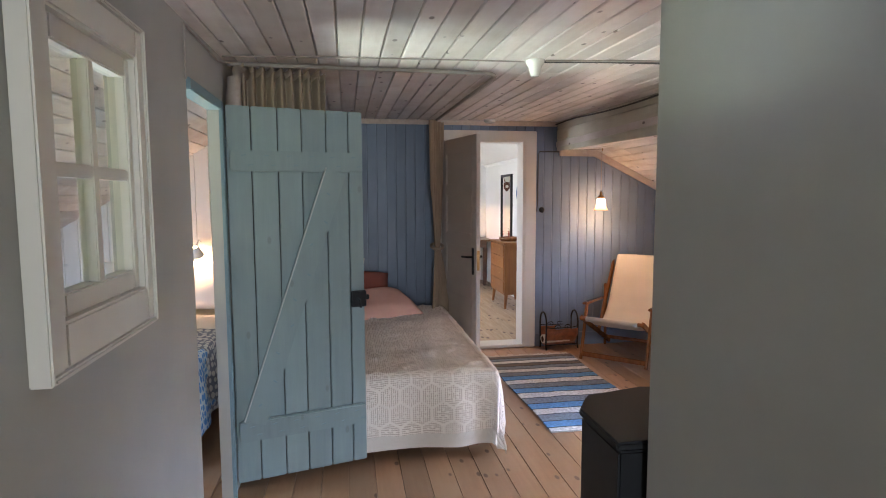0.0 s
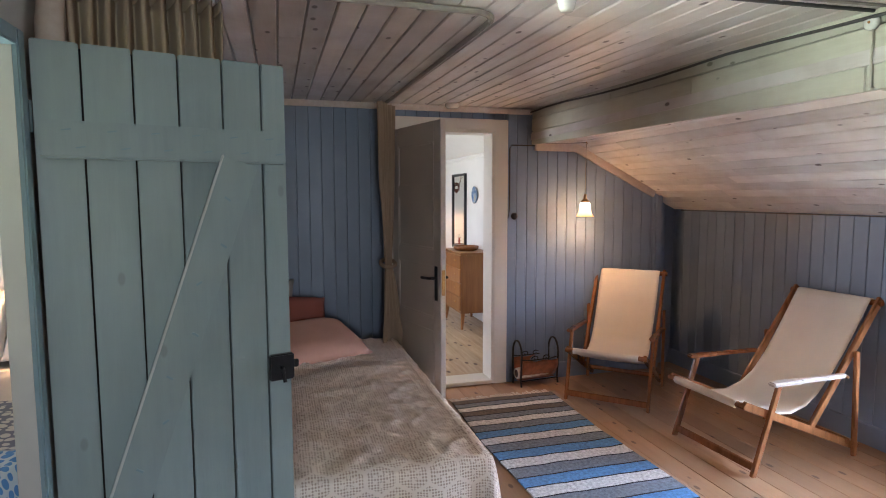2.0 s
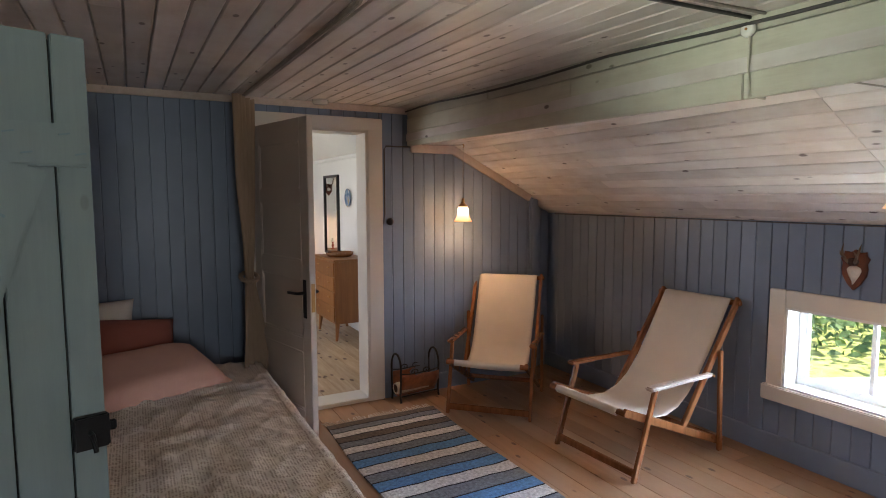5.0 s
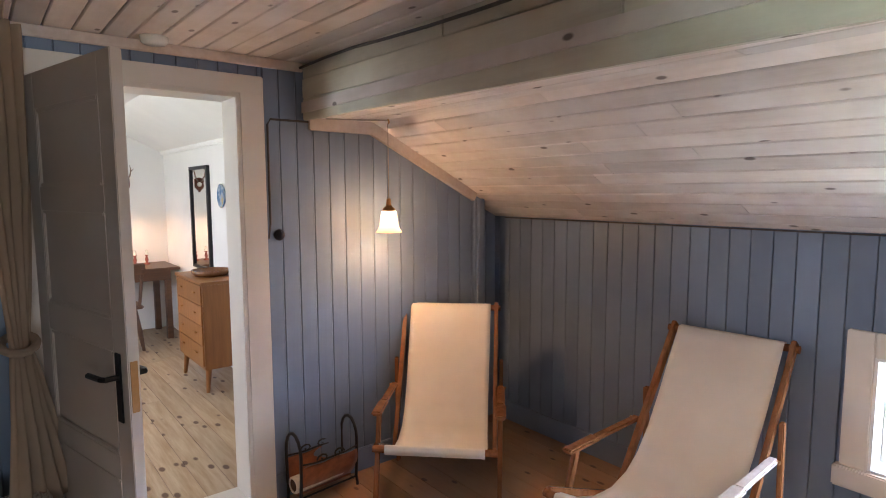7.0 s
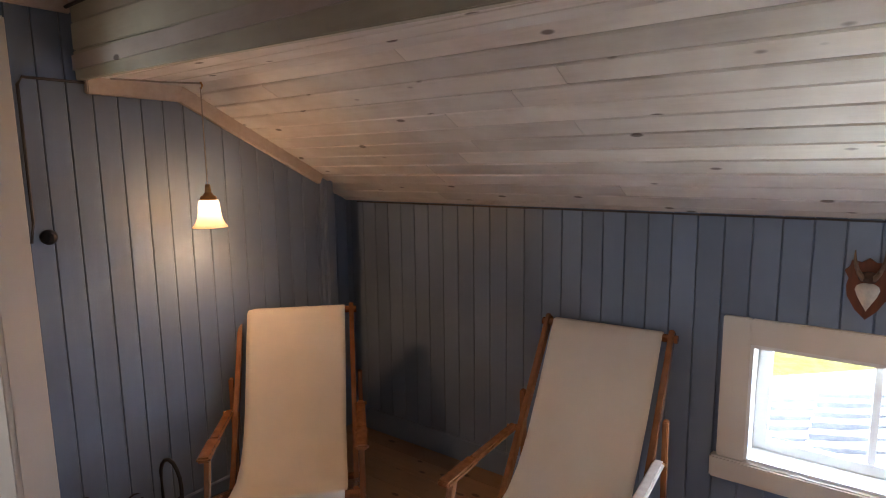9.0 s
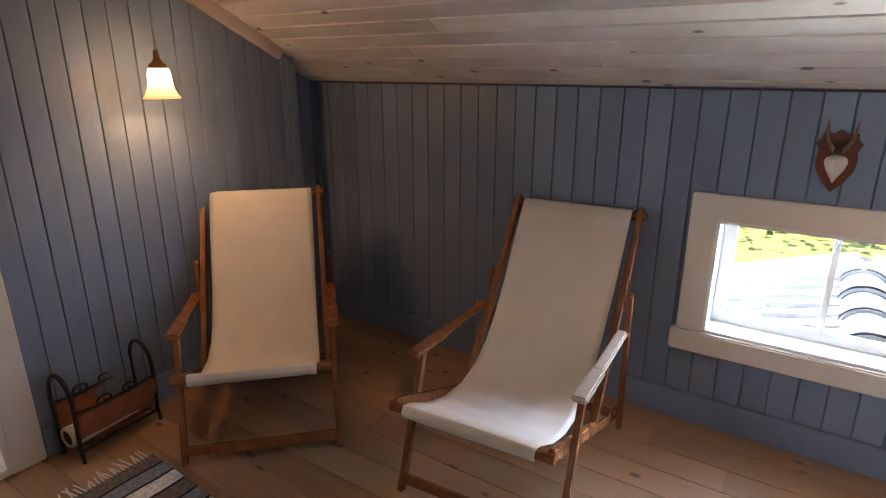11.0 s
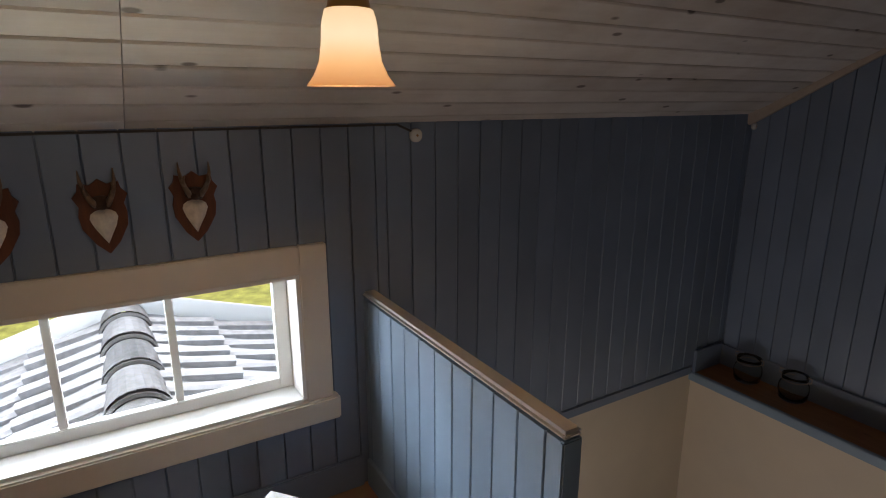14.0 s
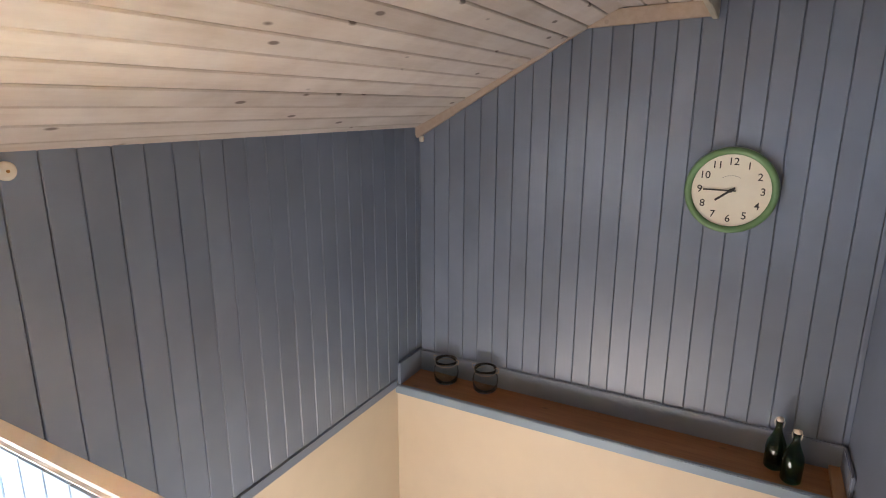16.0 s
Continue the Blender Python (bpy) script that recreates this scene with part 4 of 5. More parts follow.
part("elbow", TUBE([(W + 0.045, 3.03, 1.2), (W + 0.045, 3.03, top(3) - 0.16), (W + 0.05, 3.035, top(3) - 0.09), (W + 0.065, 3.06, top(3) - 0.05), (W + 0.09, 3.12, top(3) - 0.045)], 0.033, 14), TRIM, pip, "", True)


# ---- pendant lamps ----
def pendant(x, y, z, hook, label):
    la = thing("pendant_lamp", label, "pendant lamp", pose(x, y, z), "bell pendant lamps")
    shade = [(0.022, 0.112), (0.036, 0.108), (0.041, 0.09), (0.043, 0.06), (0.047, 0.035), (0.056, 0.015), (0.067, 0.0), (0.0655, 0.0), (0.0545, 0.016), (0.0455, 0.036), (0.0415, 0.06), (0.0395, 0.09), (0.034, 0.105), (0.022, 0.109)]
    sh = part("shade", lathe(shade, 32), OPAL, la, "lit white opal glass bell shade", True)
    sh.visible_shadow = False
    part("gallery", lathe([(0.0, 0.137), (0.016, 0.136), (0.018, 0.128), (0.030, 0.122), (0.033, 0.108), (0.031, 0.104), (0.0, 0.104)], 24), BRASS, la, "brass gallery", True)
    part("socket", lathe([(0.0, 0.17), (0.009, 0.17), (0.011, 0.16), (0.013, 0.14), (0.012, 0.135), (0.0, 0.135)], 16), BRASS, la, "", True)
    h = Vector(hook) - Vector((x, y, z))
    part("cord", TUBE([(0, 0, 0.168), (0, 0, 0.4), (0, 0, h.z - 0.02)], 0.0024, 6), CABLE, la)
    part("hook", TUBE([(0, 0, h.z - 0.025), (0.008, 0, h.z - 0.012), (0, 0, h.z + 0.004)], 0.004, 6), BRASS, la)
    bm = bmesh.new()
    bmesh.ops.create_uvsphere(bm, u_segments=12, v_segments=8, radius=0.024, matrix=Matrix.Translation((0, 0, 0.05)))
    bulb = part("bulb", bm, OPAL, la, "", True)
    bulb.visible_shadow = False


pendant(2.729, 5.187, 1.303, (2.729, 5.187, LOW), "lit bell pendant lamp with a brass holder by the far gable")
pendant(2.833, 2.467, 1.443, (2.833, 2.467, 1.822), "lit bell pendant lamp with a brass holder by the stairs")


# ---- cables, knobs, switch ----
def cable(pts, r=0.004, material=None, label="thin painted cable clipped along the ceiling"):
    c = thing("cable", label, "cable", pose(0, 0, 0), "old wiring")
    part("wire", TUBE(pts, r, 6), material or CABLE, c)


def knob(m, r, label):
    k = thing("ceramic_knob", label, "wiring knob", m, "old wiring")
    part("disc", lathe([(0, 0), (r, 0), (r, 0.010), (r * 0.8, 0.016), (r * 0.3, 0.018), (0, 0.018)], 20), PORCELAIN, k, "", True)
    part("screw", lathe([(0, 0.0175), (r * 0.18, 0.0175), (r * 0.15, 0.021), (0, 0.021)], 10), BRASS, k)


sock = thing("ceiling_socket", "white porcelain ceiling lamp holder", "lamp holder", pose(1.30, 2.82, top(2.82) - 0.075))
part("cone", lathe([(0, 0), (0.018, 0), (0.022, 0.006), (0.032, 0.045), (0.043, 0.062), (0.046, 0.076), (0, 0.076)], 24), PORCELAIN, sock, "", True)
zc = top(2.8) - 0.006
cable([(W + 0.02, 2.93, zc), (0.3, 2.88, zc), (0.8, 2.85, zc), (1.26, 2.83, zc)], 0.0035)
cable([(1.345, 2.82, zc), (1.6, 2.78, zc), (1.9, 2.765, zc), (2.36, 2.73, zc - 0.004)], 0.006, DARKCABLE)
cable([(1.345, 2.80, zc), (1.7, 2.75, zc), (2.0, 2.715, zc), (2.36, 2.68, zc - 0.004)], 0.005)
cable([(BX - 0.03, y, top(y) - 0.012 - 0.02 * abs(math.sin(y * 1.9))) for y in [5.36 - 0.25 * j for j in range(22)]], 0.006, DARKCABLE, "dark cable along the top of the beam")
cable([(BX - 0.02, 2.73, 2.04), (BX - 0.022, 2.728, 1.93), (BX - 0.02, 2.725, 1.81), (BX + 0.03, 2.70, 1.80)], 0.005, BEAM, "cable down the face of the beam")
cable([(BX + 0.03, 2.70, 1.855), (2.6, 2.58, 1.855), (2.833, 2.467, 1.822)], 0.003)
cable([(2.45, 5.30, 1.858), (2.6, 5.22, 1.855), (2.729, 5.187, 1.86)], 0.0035)
cable([(2.17, 5.36, 1.29), (2.185, 5.37, 1.36), (2.185, 5.37, 1.82), (2.20, 5.37, 1.845), (2.40, 5.37, 1.845)], 0.005, DARKCABLE, "dark cable looped over the panelling")
cable([(W + 0.008, 2.36, 1.85), (W + 0.008, 2.36, 2.04), (W + 0.008, 2.42, 2.035), (W + 0.008, 2.9, 2.03), (W + 0.03, 3.1, zc)], 0.004)
knob(pose(BX - 0.014, 2.735, 2.02, 0, -90, 0), 0.026, "round porcelain wiring knob on the beam")
knob(pose(E - 0.012, 1.857, 1.30, 0, -90, 0), 0.024, "round porcelain wiring knob on the knee wall")
knob(pose(E - 0.03, S + 0.02, 1.285, 0, -90, 0), 0.018, "small porcelain wiring knob in the corner")
cable([(E - 0.022, 1.93, 1.338), (E - 0.02, 1.90, 1.325), (E - 0.018, 1.87, 1.312)], 0.004, DARKCABLE, "short cable loop at the wiring knob")
cable([(E - 0.02, y, 1.338) for y in (5.4, 4.0, 3.0, 1.93)], 0.004, DARKCABLE, "dark cable under the slope")
sw = thing("light_switch", "old black round light switch", "light switch", pose(2.225, N - 0.013, 1.305, 90, 0, 0))
part("switch_body", lathe([(0, 0), (0.026, 0), (0.027, 0.014), (0.018, 0.026), (0, 0.028)], 20), BLACK, sw, "", True)
part("switch_toggle", B(-0.006, 0.006, -0.016, 0.016, 0.026, 0.038, 0.003), BLACK, sw)
sd = thing("smoke_alarm", "flat round white smoke alarm", "smoke alarm", pose(1.70, 5.28, top(5.28) - 0.03))
part("case", lathe([(0, 0), (0.04, 0), (0.05, 0.008), (0.052, 0.03), (0, 0.03)], 24), PORCELAIN, sd, "", True)

# ---- post on the gable by the knee wall ----
tagged(part("corner_trim", B(3.495, 3.545, N - 0.034, N + 0.004, 0.12, 1.462, 0.004), BLUE), "upright blue painted trim board on the gable", "trim", "", "structure")

# ---- firewood basket ----
FBM = pose(2.385, 5.298, 0, 0, 0, 6)
fb = thing("firewood_basket", "wrought iron firewood basket with brown leather panels", "firewood basket", FBM)
HL = 0.158
for sd in (-1, 1):
    rows = []
    for i in range(13):
        u = i / 12
        rows.append([(-HL + 2 * HL * j / 10, sd * (0.012 + 0.068 * math.sin(u * math.pi * 0.62)), 0.045 + 0.15 * u + 0.004 * math.sin(j * 1.3) * u) for j in range(11)])
    part("side_panel", sheet(rows, 0.006), COPPER, fb, "glossy brown leather panel", True)
part("floor_panel", B(-HL, HL, -0.022, 0.022, 0.038, 0.046, 0.002), COPPER, fb)
for x in (-HL - 0.004, HL + 0.004):
    hoop = [(x, -0.07, 0.0), (x, -0.058, 0.05), (x, -0.066, 0.14), (x, -0.068, 0.25)] + [(x, -0.068 * math.cos(a), 0.25 + 0.10 * math.sin(a)) for a in [k * math.pi / 8 for k in range(1, 8)]] + [(x, 0.068, 0.25), (x, 0.066, 0.14), (x, 0.058, 0.05), (x, 0.062, 0.0)]
    part("hoop_handle", TUBE(hoop, 0.008, 8), BLACK, fb, "black iron hoop", True)
for y in (-0.068, 0.068):
    part("side_bar", TUBE([(-HL, y * 0.8, 0.04), (HL, y * 0.8, 0.04)], 0.005), BLACK, fb)
    part("top_bar", TUBE([(-HL, y * 1.1, 0.215), (-0.09, y * 1.1, 0.205), (0.09, y * 1.1, 0.205), (HL, y * 1.1, 0.215)], 0.0045), BLACK, fb)
    for sx in (-1, 1):
        sp = [(sx * (0.045 + (0.036 - 0.0035 * k) * math.cos(k * 0.75)), y * 1.12, 0.215 + (0.024 - 0.002 * k) * math.sin(k * 0.75)) for k in range(10)]
        part("scroll", TUBE(sp, 0.0045, 6), BLACK, fb)
lg = thing("birch_log", "cut birch log lying in the basket", "log", FBM)
part("bark", moved(lathe([(0.030, 0), (0.040, 0), (0.042, 0.01), (0.040, 0.27), (0, 0.27)], 18), pose(-0.172, -0.004, 0.094, 0, 90, 0)), BONE, lg)
# Flat dark disc inside the ring stands in for the log's hollow.
part("heartwood", moved(lathe([(0, 0.004), (0.031, 0.004), (0.031, 0.02), (0, 0.02)], 18), pose(-0.172, -0.004, 0.094, 0, 90, 0)), FUR, lg, "dark disc set in the hollow end")


# ---- roe deer trophies ----
def trophy(y, z, tilt):
    """A shield with a skull cap and two antlers; z is the shield's lower point."""
    t = thing("deer_trophy", "small roe deer skull and antlers on a brown wooden shield", "trophy", pose(E - 0.012, y, z, 90, 0, -90) @ pose(0, 0, 0, 0, 0, tilt), "row of trophies")
    half = [(0, 0), (0.029, 0.03), (0.054, 0.075), (0.058, 0.11), (0.053, 0.135), (0.065, 0.16), (0.052, 0.175), (0.048, 0.195), (0.02, 0.19), (0, 0.205)]
    bm = bmesh.new()
    ring = [bm.verts.new((x, yy, 0)) for x, yy in half] + [bm.verts.new((-x, yy, 0)) for x, yy in half[-2:0:-1]]
    f = bm.faces.new(ring)
    ext = bmesh.ops.extrude_face_region(bm, geom=[f])
    bmesh.ops.translate(bm, verts=[v for v in ext["geom"] if isinstance(v, bmesh.types.BMVert)], vec=(0, 0, 0.016))
    bmesh.ops.recalc_face_normals(bm, faces=bm.faces[:])
    part("shield", bm, SHIELD, t)
    bm = bmesh.new()
    prof = [(0.0, 0.030, 0.012), (0.013, 0.052, 0.02), (0.026, 0.076, 0.026), (0.034, 0.10, 0.03), (0.030, 0.113, 0.03), (0.020, 0.120, 0.03), (0.0, 0.126, 0.02)]
    for a, b in zip(prof, prof[1:]):
        q = [bm.verts.new(v) for v in ((-a[0], a[1], 0.016), (0, a[1], 0.016 + a[2]), (a[0], a[1], 0.016), (b[0], b[1], 0.016), (0, b[1], 0.016 + b[2]), (-b[0], b[1], 0.016))]
        bm.faces.new((q[0], q[1], q[4], q[5]))
        bm.faces.new((q[1], q[2], q[3], q[4]))
    bmesh.ops.remove_doubles(bm, verts=bm.verts[:], dist=0.0004)
    part("skull", bm, BONE, t, "pale bone skull cap", True)
    bm = bmesh.new()
    bmesh.ops.create_icosphere(bm, subdivisions=2, radius=0.026, matrix=Matrix.Translation((0, 0.145, 0.033)) @ Matrix.Diagonal((1.1, 0.75, 0.8, 1)))
    for v in bm.verts:
        v.co += v.co.normalized() * 0.004 * noise.noise(v.co * 90)
    part("crown", bm, FUR, t, "dark brow")
    for s in (-1, 1):
        bm = bmesh.new()
        tube(bm, [(s * 0.013, 0.140, 0.040), (s * 0.024, 0.158, 0.056), (s * 0.034, 0.182, 0.062), (s * 0.039, 0.208, 0.058), (s * 0.040, 0.234, 0.046)], 0.006, 8, [0.009, 0.0075, 0.0062, 0.0045, 0.0015])
        tube(bm, [(s * 0.029, 0.170, 0.060), (s * 0.034, 0.188, 0.082), (s * 0.030, 0.204, 0.096)], 0.004, 7, [0.0055, 0.0045, 0.0012])
        part("antler", bm, ANTLER, t, "", True)


trophy(3.063, 1.012, 0)
trophy(2.815, 1.012, 2)
trophy(2.59, 1.018, -1)

# ---- white step stool ----
st = thing("step_stool", "small white painted plank stool", "stool", facing(3.29, 2.435, -0.75, -0.66))
for a, b in ((-0.115, -0.002), (0.002, 0.115)):
    part("top_plank", B(-0.22, 0.24, a, b, 0.26, 0.28, 0.003), GLOSS, st)
for x in (-0.17, 0.19):
    part("side_board", B(x - 0.011, x + 0.011, -0.10, 0.10, 0, 0.26, 0.003), GLOSS, st)
part("stretcher", B(-0.16, 0.18, -0.01, 0.01, 0.08, 0.14, 0.003), GLOSS, st)

# ---- panelled half wall by the stairs ----
rw = tagged(part("wall_stair_rail", B(2.75, E - 0.002, 2.03, 2.058, -0.1, 0.7475), RAIL_BLUE), "low pale blue panelled wall beside the stairs", "half wall", "", "structure")
part("rail_cap", B(2.734, E - 0.014, 2.024, 2.078, 0.749, 0.770, 0.009), CAP, rw, "pale wooden cap")
part("end_post", B(2.736, 2.752, 2.024, 2.078, -0.02, 0.7475, 0.004), RAIL_BLUE, rw)
part("base_strip", B(2.752, E - 0.03, 2.0725, 2.088, 0, 0.11, 0.003), RAIL_BLUE, rw)

# ---- stove against the chimney ----
sv = thing("wood_stove", "matt black wood stove in front of the chimney breast", "stove", pose(0, 0, 0))
ring = [(1.12, 1.79), (1.19, 1.90), (1.40, 1.95), (1.66, 1.90), (1.72, 1.79), (1.72, 1.545), (1.12, 1.545)]


def prism(pts, z0, z1, bevel=0.006):
    bm = bmesh.new()
    f = bm.faces.new([bm.verts.new((x, y, z0)) for x, y in pts])
    ext = bmesh.ops.extrude_face_region(bm, geom=[f])
    bmesh.ops.translate(bm, verts=[v for v in ext["geom"] if isinstance(v, bmesh.types.BMVert)], vec=(0, 0, z1 - z0))
    bmesh.ops.recalc_face_normals(bm, faces=bm.faces[:])
    if bevel:
        bmesh.ops.bevel(bm, geom=bm.edges[:], offset=bevel, segments=2, affect='EDGES')
    return bm


part("firebox", prism(ring, 0.06, 0.765), STOVE, sv)
part("top_plate", prism([(1.42 + (x - 1.42) * 1.02, 1.545 + (y - 1.545) * 1.03) for x, y in ring], 0.767, 0.79), STOVE, sv)
part("heat_box", prism([(1.325, 1.66), (1.68, 1.66), (1.68, 1.54), (1.325, 1.54)], 0.79, 1.235), STOVE, sv)
part("heat_box_cap", prism([(1.36, 1.65), (1.66, 1.65), (1.66, 1.54), (1.36, 1.54)], 1.236, 1.27), STOVE, sv)
for x, y in ((1.2, 1.6), (1.64, 1.6), (1.22, 1.84), (1.62, 1.84)):
    part("foot", TUBE([(x, y, 0), (x, y, 0.062)], 0.018), STOVE, sv)
part("fire_door", B(1.28, 1.56, 1.925, 1.955, 0.25, 0.6, 0.006), STOVE, sv)

# ---- clock ----
ck = thing("wall_clock", "round wall clock with a green enamel rim", "clock", pose(2.25, S + 0.013, 1.115, 90, 0, 180))
R = 0.178
part("rim", lathe([(R - 0.028, 0.03), (R - 0.024, 0.04), (R - 0.008, 0.044), (R, 0.034), (R + 0.002, 0.012), (R - 0.004, 0.0), (R - 0.03, 0.0)], 48), GREEN, ck, "", True)
part("dial", lathe([(0, 0.026), (R - 0.026, 0.026), (R - 0.026, 0.02), (0, 0.02)], 48), DIAL, ck, "cream dial")


def lettering(text, size, m, material, parent, name="numeral"):
    cu = bpy.data.curves.new("txt", 'FONT')
    cu.body, cu.size, cu.align_x, cu.align_y, cu.extrude = text, size, 'CENTER', 'CENTER', 0.0004
    cu.offset = 0.0003
    tmp = bpy.data.objects.new("txt", cu)
    data = bpy.data.meshes.new_from_object(tmp)
    bpy.data.objects.remove(tmp)
    data.materials.clear()
    data.materials.append(material)
    ob = new(name, data)
    ob.parent = parent
    ob.matrix_local = m
    return ob


for h in range(1, 13):
    a = math.radians(90 - 30 * h)
    lettering(str(h), 0.043, pose(0.119 * math.cos(a), 0.119 * math.sin(a), 0.0268), INK, ck)
for ang, ln, w in ((90 - 30 * 7.75, 0.07, 0.009), (90 - 6 * 45, 0.105, 0.006)):
    a = math.radians(ang)
    d = Vector((math.cos(a), math.sin(a), 0))
    part("hand", BAR(Vector((0, 0, 0.03)) - d * 0.02, Vector((0, 0, 0.03)) + d * ln, w, 0.0016, (-d.y, d.x, 0), 0), INK, ck)
part("hub", lathe([(0, 0.033), (0.008, 0.033), (0.008, 0.027), (0, 0.027)], 14), INK, ck)
bm = bmesh.new()
for j in range(8):
    a = math.radians(60 + 60 * j / 7)
    b = math.radians(60 + 60 * (j + 0.8) / 7)
    bar(bm, (0.062 * math.cos(a), 0.062 * math.sin(a), 0.027), (0.062 * math.cos(b), 0.062 * math.sin(b), 0.027), 0.004, 0.001, (0, 0, 1), 0)
part("dial_mark", bm, INK, ck)

# ---- jars and bottles on the ledge ----
LZ = -0.045
for x, y in ((3.56, -0.03), (3.325, -0.04)):
    j = thing("glass_jar", "squat clear glass lantern jar with wire handle", "jar", pose(x, y, LZ) @ Matrix.Scale(1.18, 4), "glass jars on the ledge")
    part("vessel", lathe([(0, 0.003), (0.045, 0.0), (0.055, 0.01), (0.06, 0.05), (0.056, 0.075), (0.048, 0.09), (0.052, 0.112), (0.049, 0.112), (0.0455, 0.09), (0.053, 0.074), (0.0565, 0.05), (0.052, 0.014), (0, 0.01)], 28), JAR, j, "", True)
    for s in (-1, 1):
        part("wire_lug", TUBE([(s * 0.05, 0, 0.095), (s * 0.066, 0, 0.10), (s * 0.066, 0, 0.118), (s * 0.052, 0, 0.12)], 0.003, 6), CABLE, j)
    part("wire_band", TUBE([(0.05 * math.cos(a), 0.05 * math.sin(a), 0.092) for a in [k * math.tau / 16 for k in range(17)]], 0.0016, 6), CABLE, j)
for x, y in ((1.955, 0.0), (1.895, 0.075)):
    b = thing("glass_bottle", "small dark green swing-top glass bottle", "bottle", pose(x, y, LZ) @ Matrix.Scale(1.1, 4), "green bottles on the ledge")
    part("vessel", lathe([(0, 0.004), (0.03, 0), (0.036, 0.008), (0.037, 0.085), (0.033, 0.11), (0.018, 0.145), (0.012, 0.165), (0.0115, 0.19), (0.014, 0.198), (0.011, 0.2), (0.0085, 0.19), (0.009, 0.165), (0.015, 0.143), (0.03, 0.108), (0.034, 0.085), (0.033, 0.012), (0, 0.01)], 24), BOTTLE, b, "", True)
    part("stopper", lathe([(0, 0.214), (0.008, 0.213), (0.012, 0.206), (0.012, 0.199), (0, 0.199)], 16), PORCELAIN, b, "", True)
    part("wire_clip", TUBE([(0.014, 0, 0.175), (0.017, 0, 0.195), (0.012, 0, 0.212), (-0.012, 0, 0.212), (-0.017, 0, 0.195), (-0.014, 0, 0.175)], 0.0016, 5), PORCELAIN, b)

# ---- bedroom behind the plank door ----
bb = thing("bedroom_bed", "made bed with white linen in the small bedroom", "bed", pose(-1.0, 4.2, 0))
part("bed_base", B(-0.55, 0.55, -1.0, 1.05, 0.12, 0.3, 0.01), WHITE, bb)
part("mattress", B(-0.55, 0.55, -1.0, 1.05, 0.3, 0.5, 0.05), LINEN, bb, "", True)
for x in (-0.5, 0.5):
    for y in (-0.92, 0.95):
        part("leg", B(x - 0.03, x + 0.03, y - 0.03, y + 0.03, 0, 0.121, 0.005), WHITE, bb)
duvet = part("duvet", draped(-1.55, -0.44, 3.3, 4.75, 0.53, 0, 0.2, 0.12, 0.05, 7.0, 0.03), LINEN, None, "", True)
tagged(duvet, "rumpled white duvet on the bedroom bed", "duvet")


def blanket_mat():
    m = Mat("patterned_blanket", 0.95)
    geo = m.node("ShaderNodeTexCoord")
    check = m.node("ShaderNodeTexVoronoi", Scale=24.0, Randomness=0.4)
    m.link(geo.outputs["UV"], check.inputs["Vector"])
    fac = m.ramp(check.outputs["Distance"], [(0.42, (0, 0, 0)), (0.46, (1, 1, 1))])
    sep = m.node("ShaderNodeSeparateXYZ")
    m.link(geo.outputs["UV"], sep.inputs[0])
    zone = m.math('ADD', sep.outputs["Y"], m.math('MULTIPLY', m.noise(None, 9, 3), 0.4))
    grey = m.mix(fac, (0.62, 0.58, 0.52), (0.20, 0.20, 0.24))
    blue = m.mix(fac, (0.10, 0.26, 0.55), (0.55, 0.62, 0.66))
    pick = m.ramp(m.math('SUBTRACT', zone, 3.45), [(0.28, (0, 0, 0)), (0.32, (1, 1, 1))])
    m.colour(m.mix(pick, blue, grey))
    m.bump(m.noise(None, 300, 2), 0.4, 0.003)
    return m.m


bl = part("blanket", draped(-1.56, -0.43, 3.28, 4.12, 0.57, 0, 0.42, 0.40, 0.035, 3.0, 0.02), blanket_mat(), None, "", True)
tagged(bl, "blue and white patterned wool blanket over the bed", "blanket")
for x, s in ((-1.30, 1.0), (-0.80, 2.0)):
    p = pillow("pillow", pose(x, 5.12, 0.72, 62, 0, 0), 0.52, 0.44, 0.17, LINEN, "plump white linen pillow against the boards", s)
    p["group"] = "pillows on the bedroom bed"
bsh = thing("bed_lamp", "small grey metal reading lamp, lit", "wall lamp", pose(-0.80, 5.22, 1.0))
part("shade", moved(lathe([(0.02, 0.08), (0.03, 0.07), (0.062, 0.0), (0.06, 0.0), (0.027, 0.068), (0.018, 0.075)], 24), pose(0, -0.09, -0.04, 25, 0, 0)), PORCELAIN, bsh, "", True)
part("arm", TUBE([(0, 0.07, 0.06), (0, 0.0, 0.08), (0, -0.09, 0.04)], 0.007), PORCELAIN, bsh)

# ---- far room ----
dr = thing("dresser", "oak chest of four drawers on tapered legs", "dresser", pose(2.33, 7.03, 0.006))
DH = 0.83
bm = bmesh.new()
box(bm, 0.0, 0.36, 0, 0.02, 0.20, DH, 0.003)
box(bm, 0.0, 0.36, 0.67, 0.69, 0.20, DH, 0.003)
box(bm, 0.0, 0.36, 0.02, 0.67, 0.20, 0.22)
box(bm, 0.34, 0.36, 0.02, 0.67, 0.22, DH)
part("carcass", bm, TEAK, dr)
part("top", B(-0.012, 0.362, -0.01, 0.70, DH, DH + 0.022, 0.004), TEAK, dr)
for k in range(4):
    z = 0.226 + k * 0.1505
    d = part("drawer", B(-0.008, 0.33, 0.024, 0.666, z, z + 0.145, 0.003), TEAK, dr)
    for y in (0.17, 0.52):
        part("pull", BAR((-0.018, y - 0.03, z + 0.085), (-0.018, y + 0.03, z + 0.085), 0.012, 0.014, (1, 0, 0)), BRASS, d)
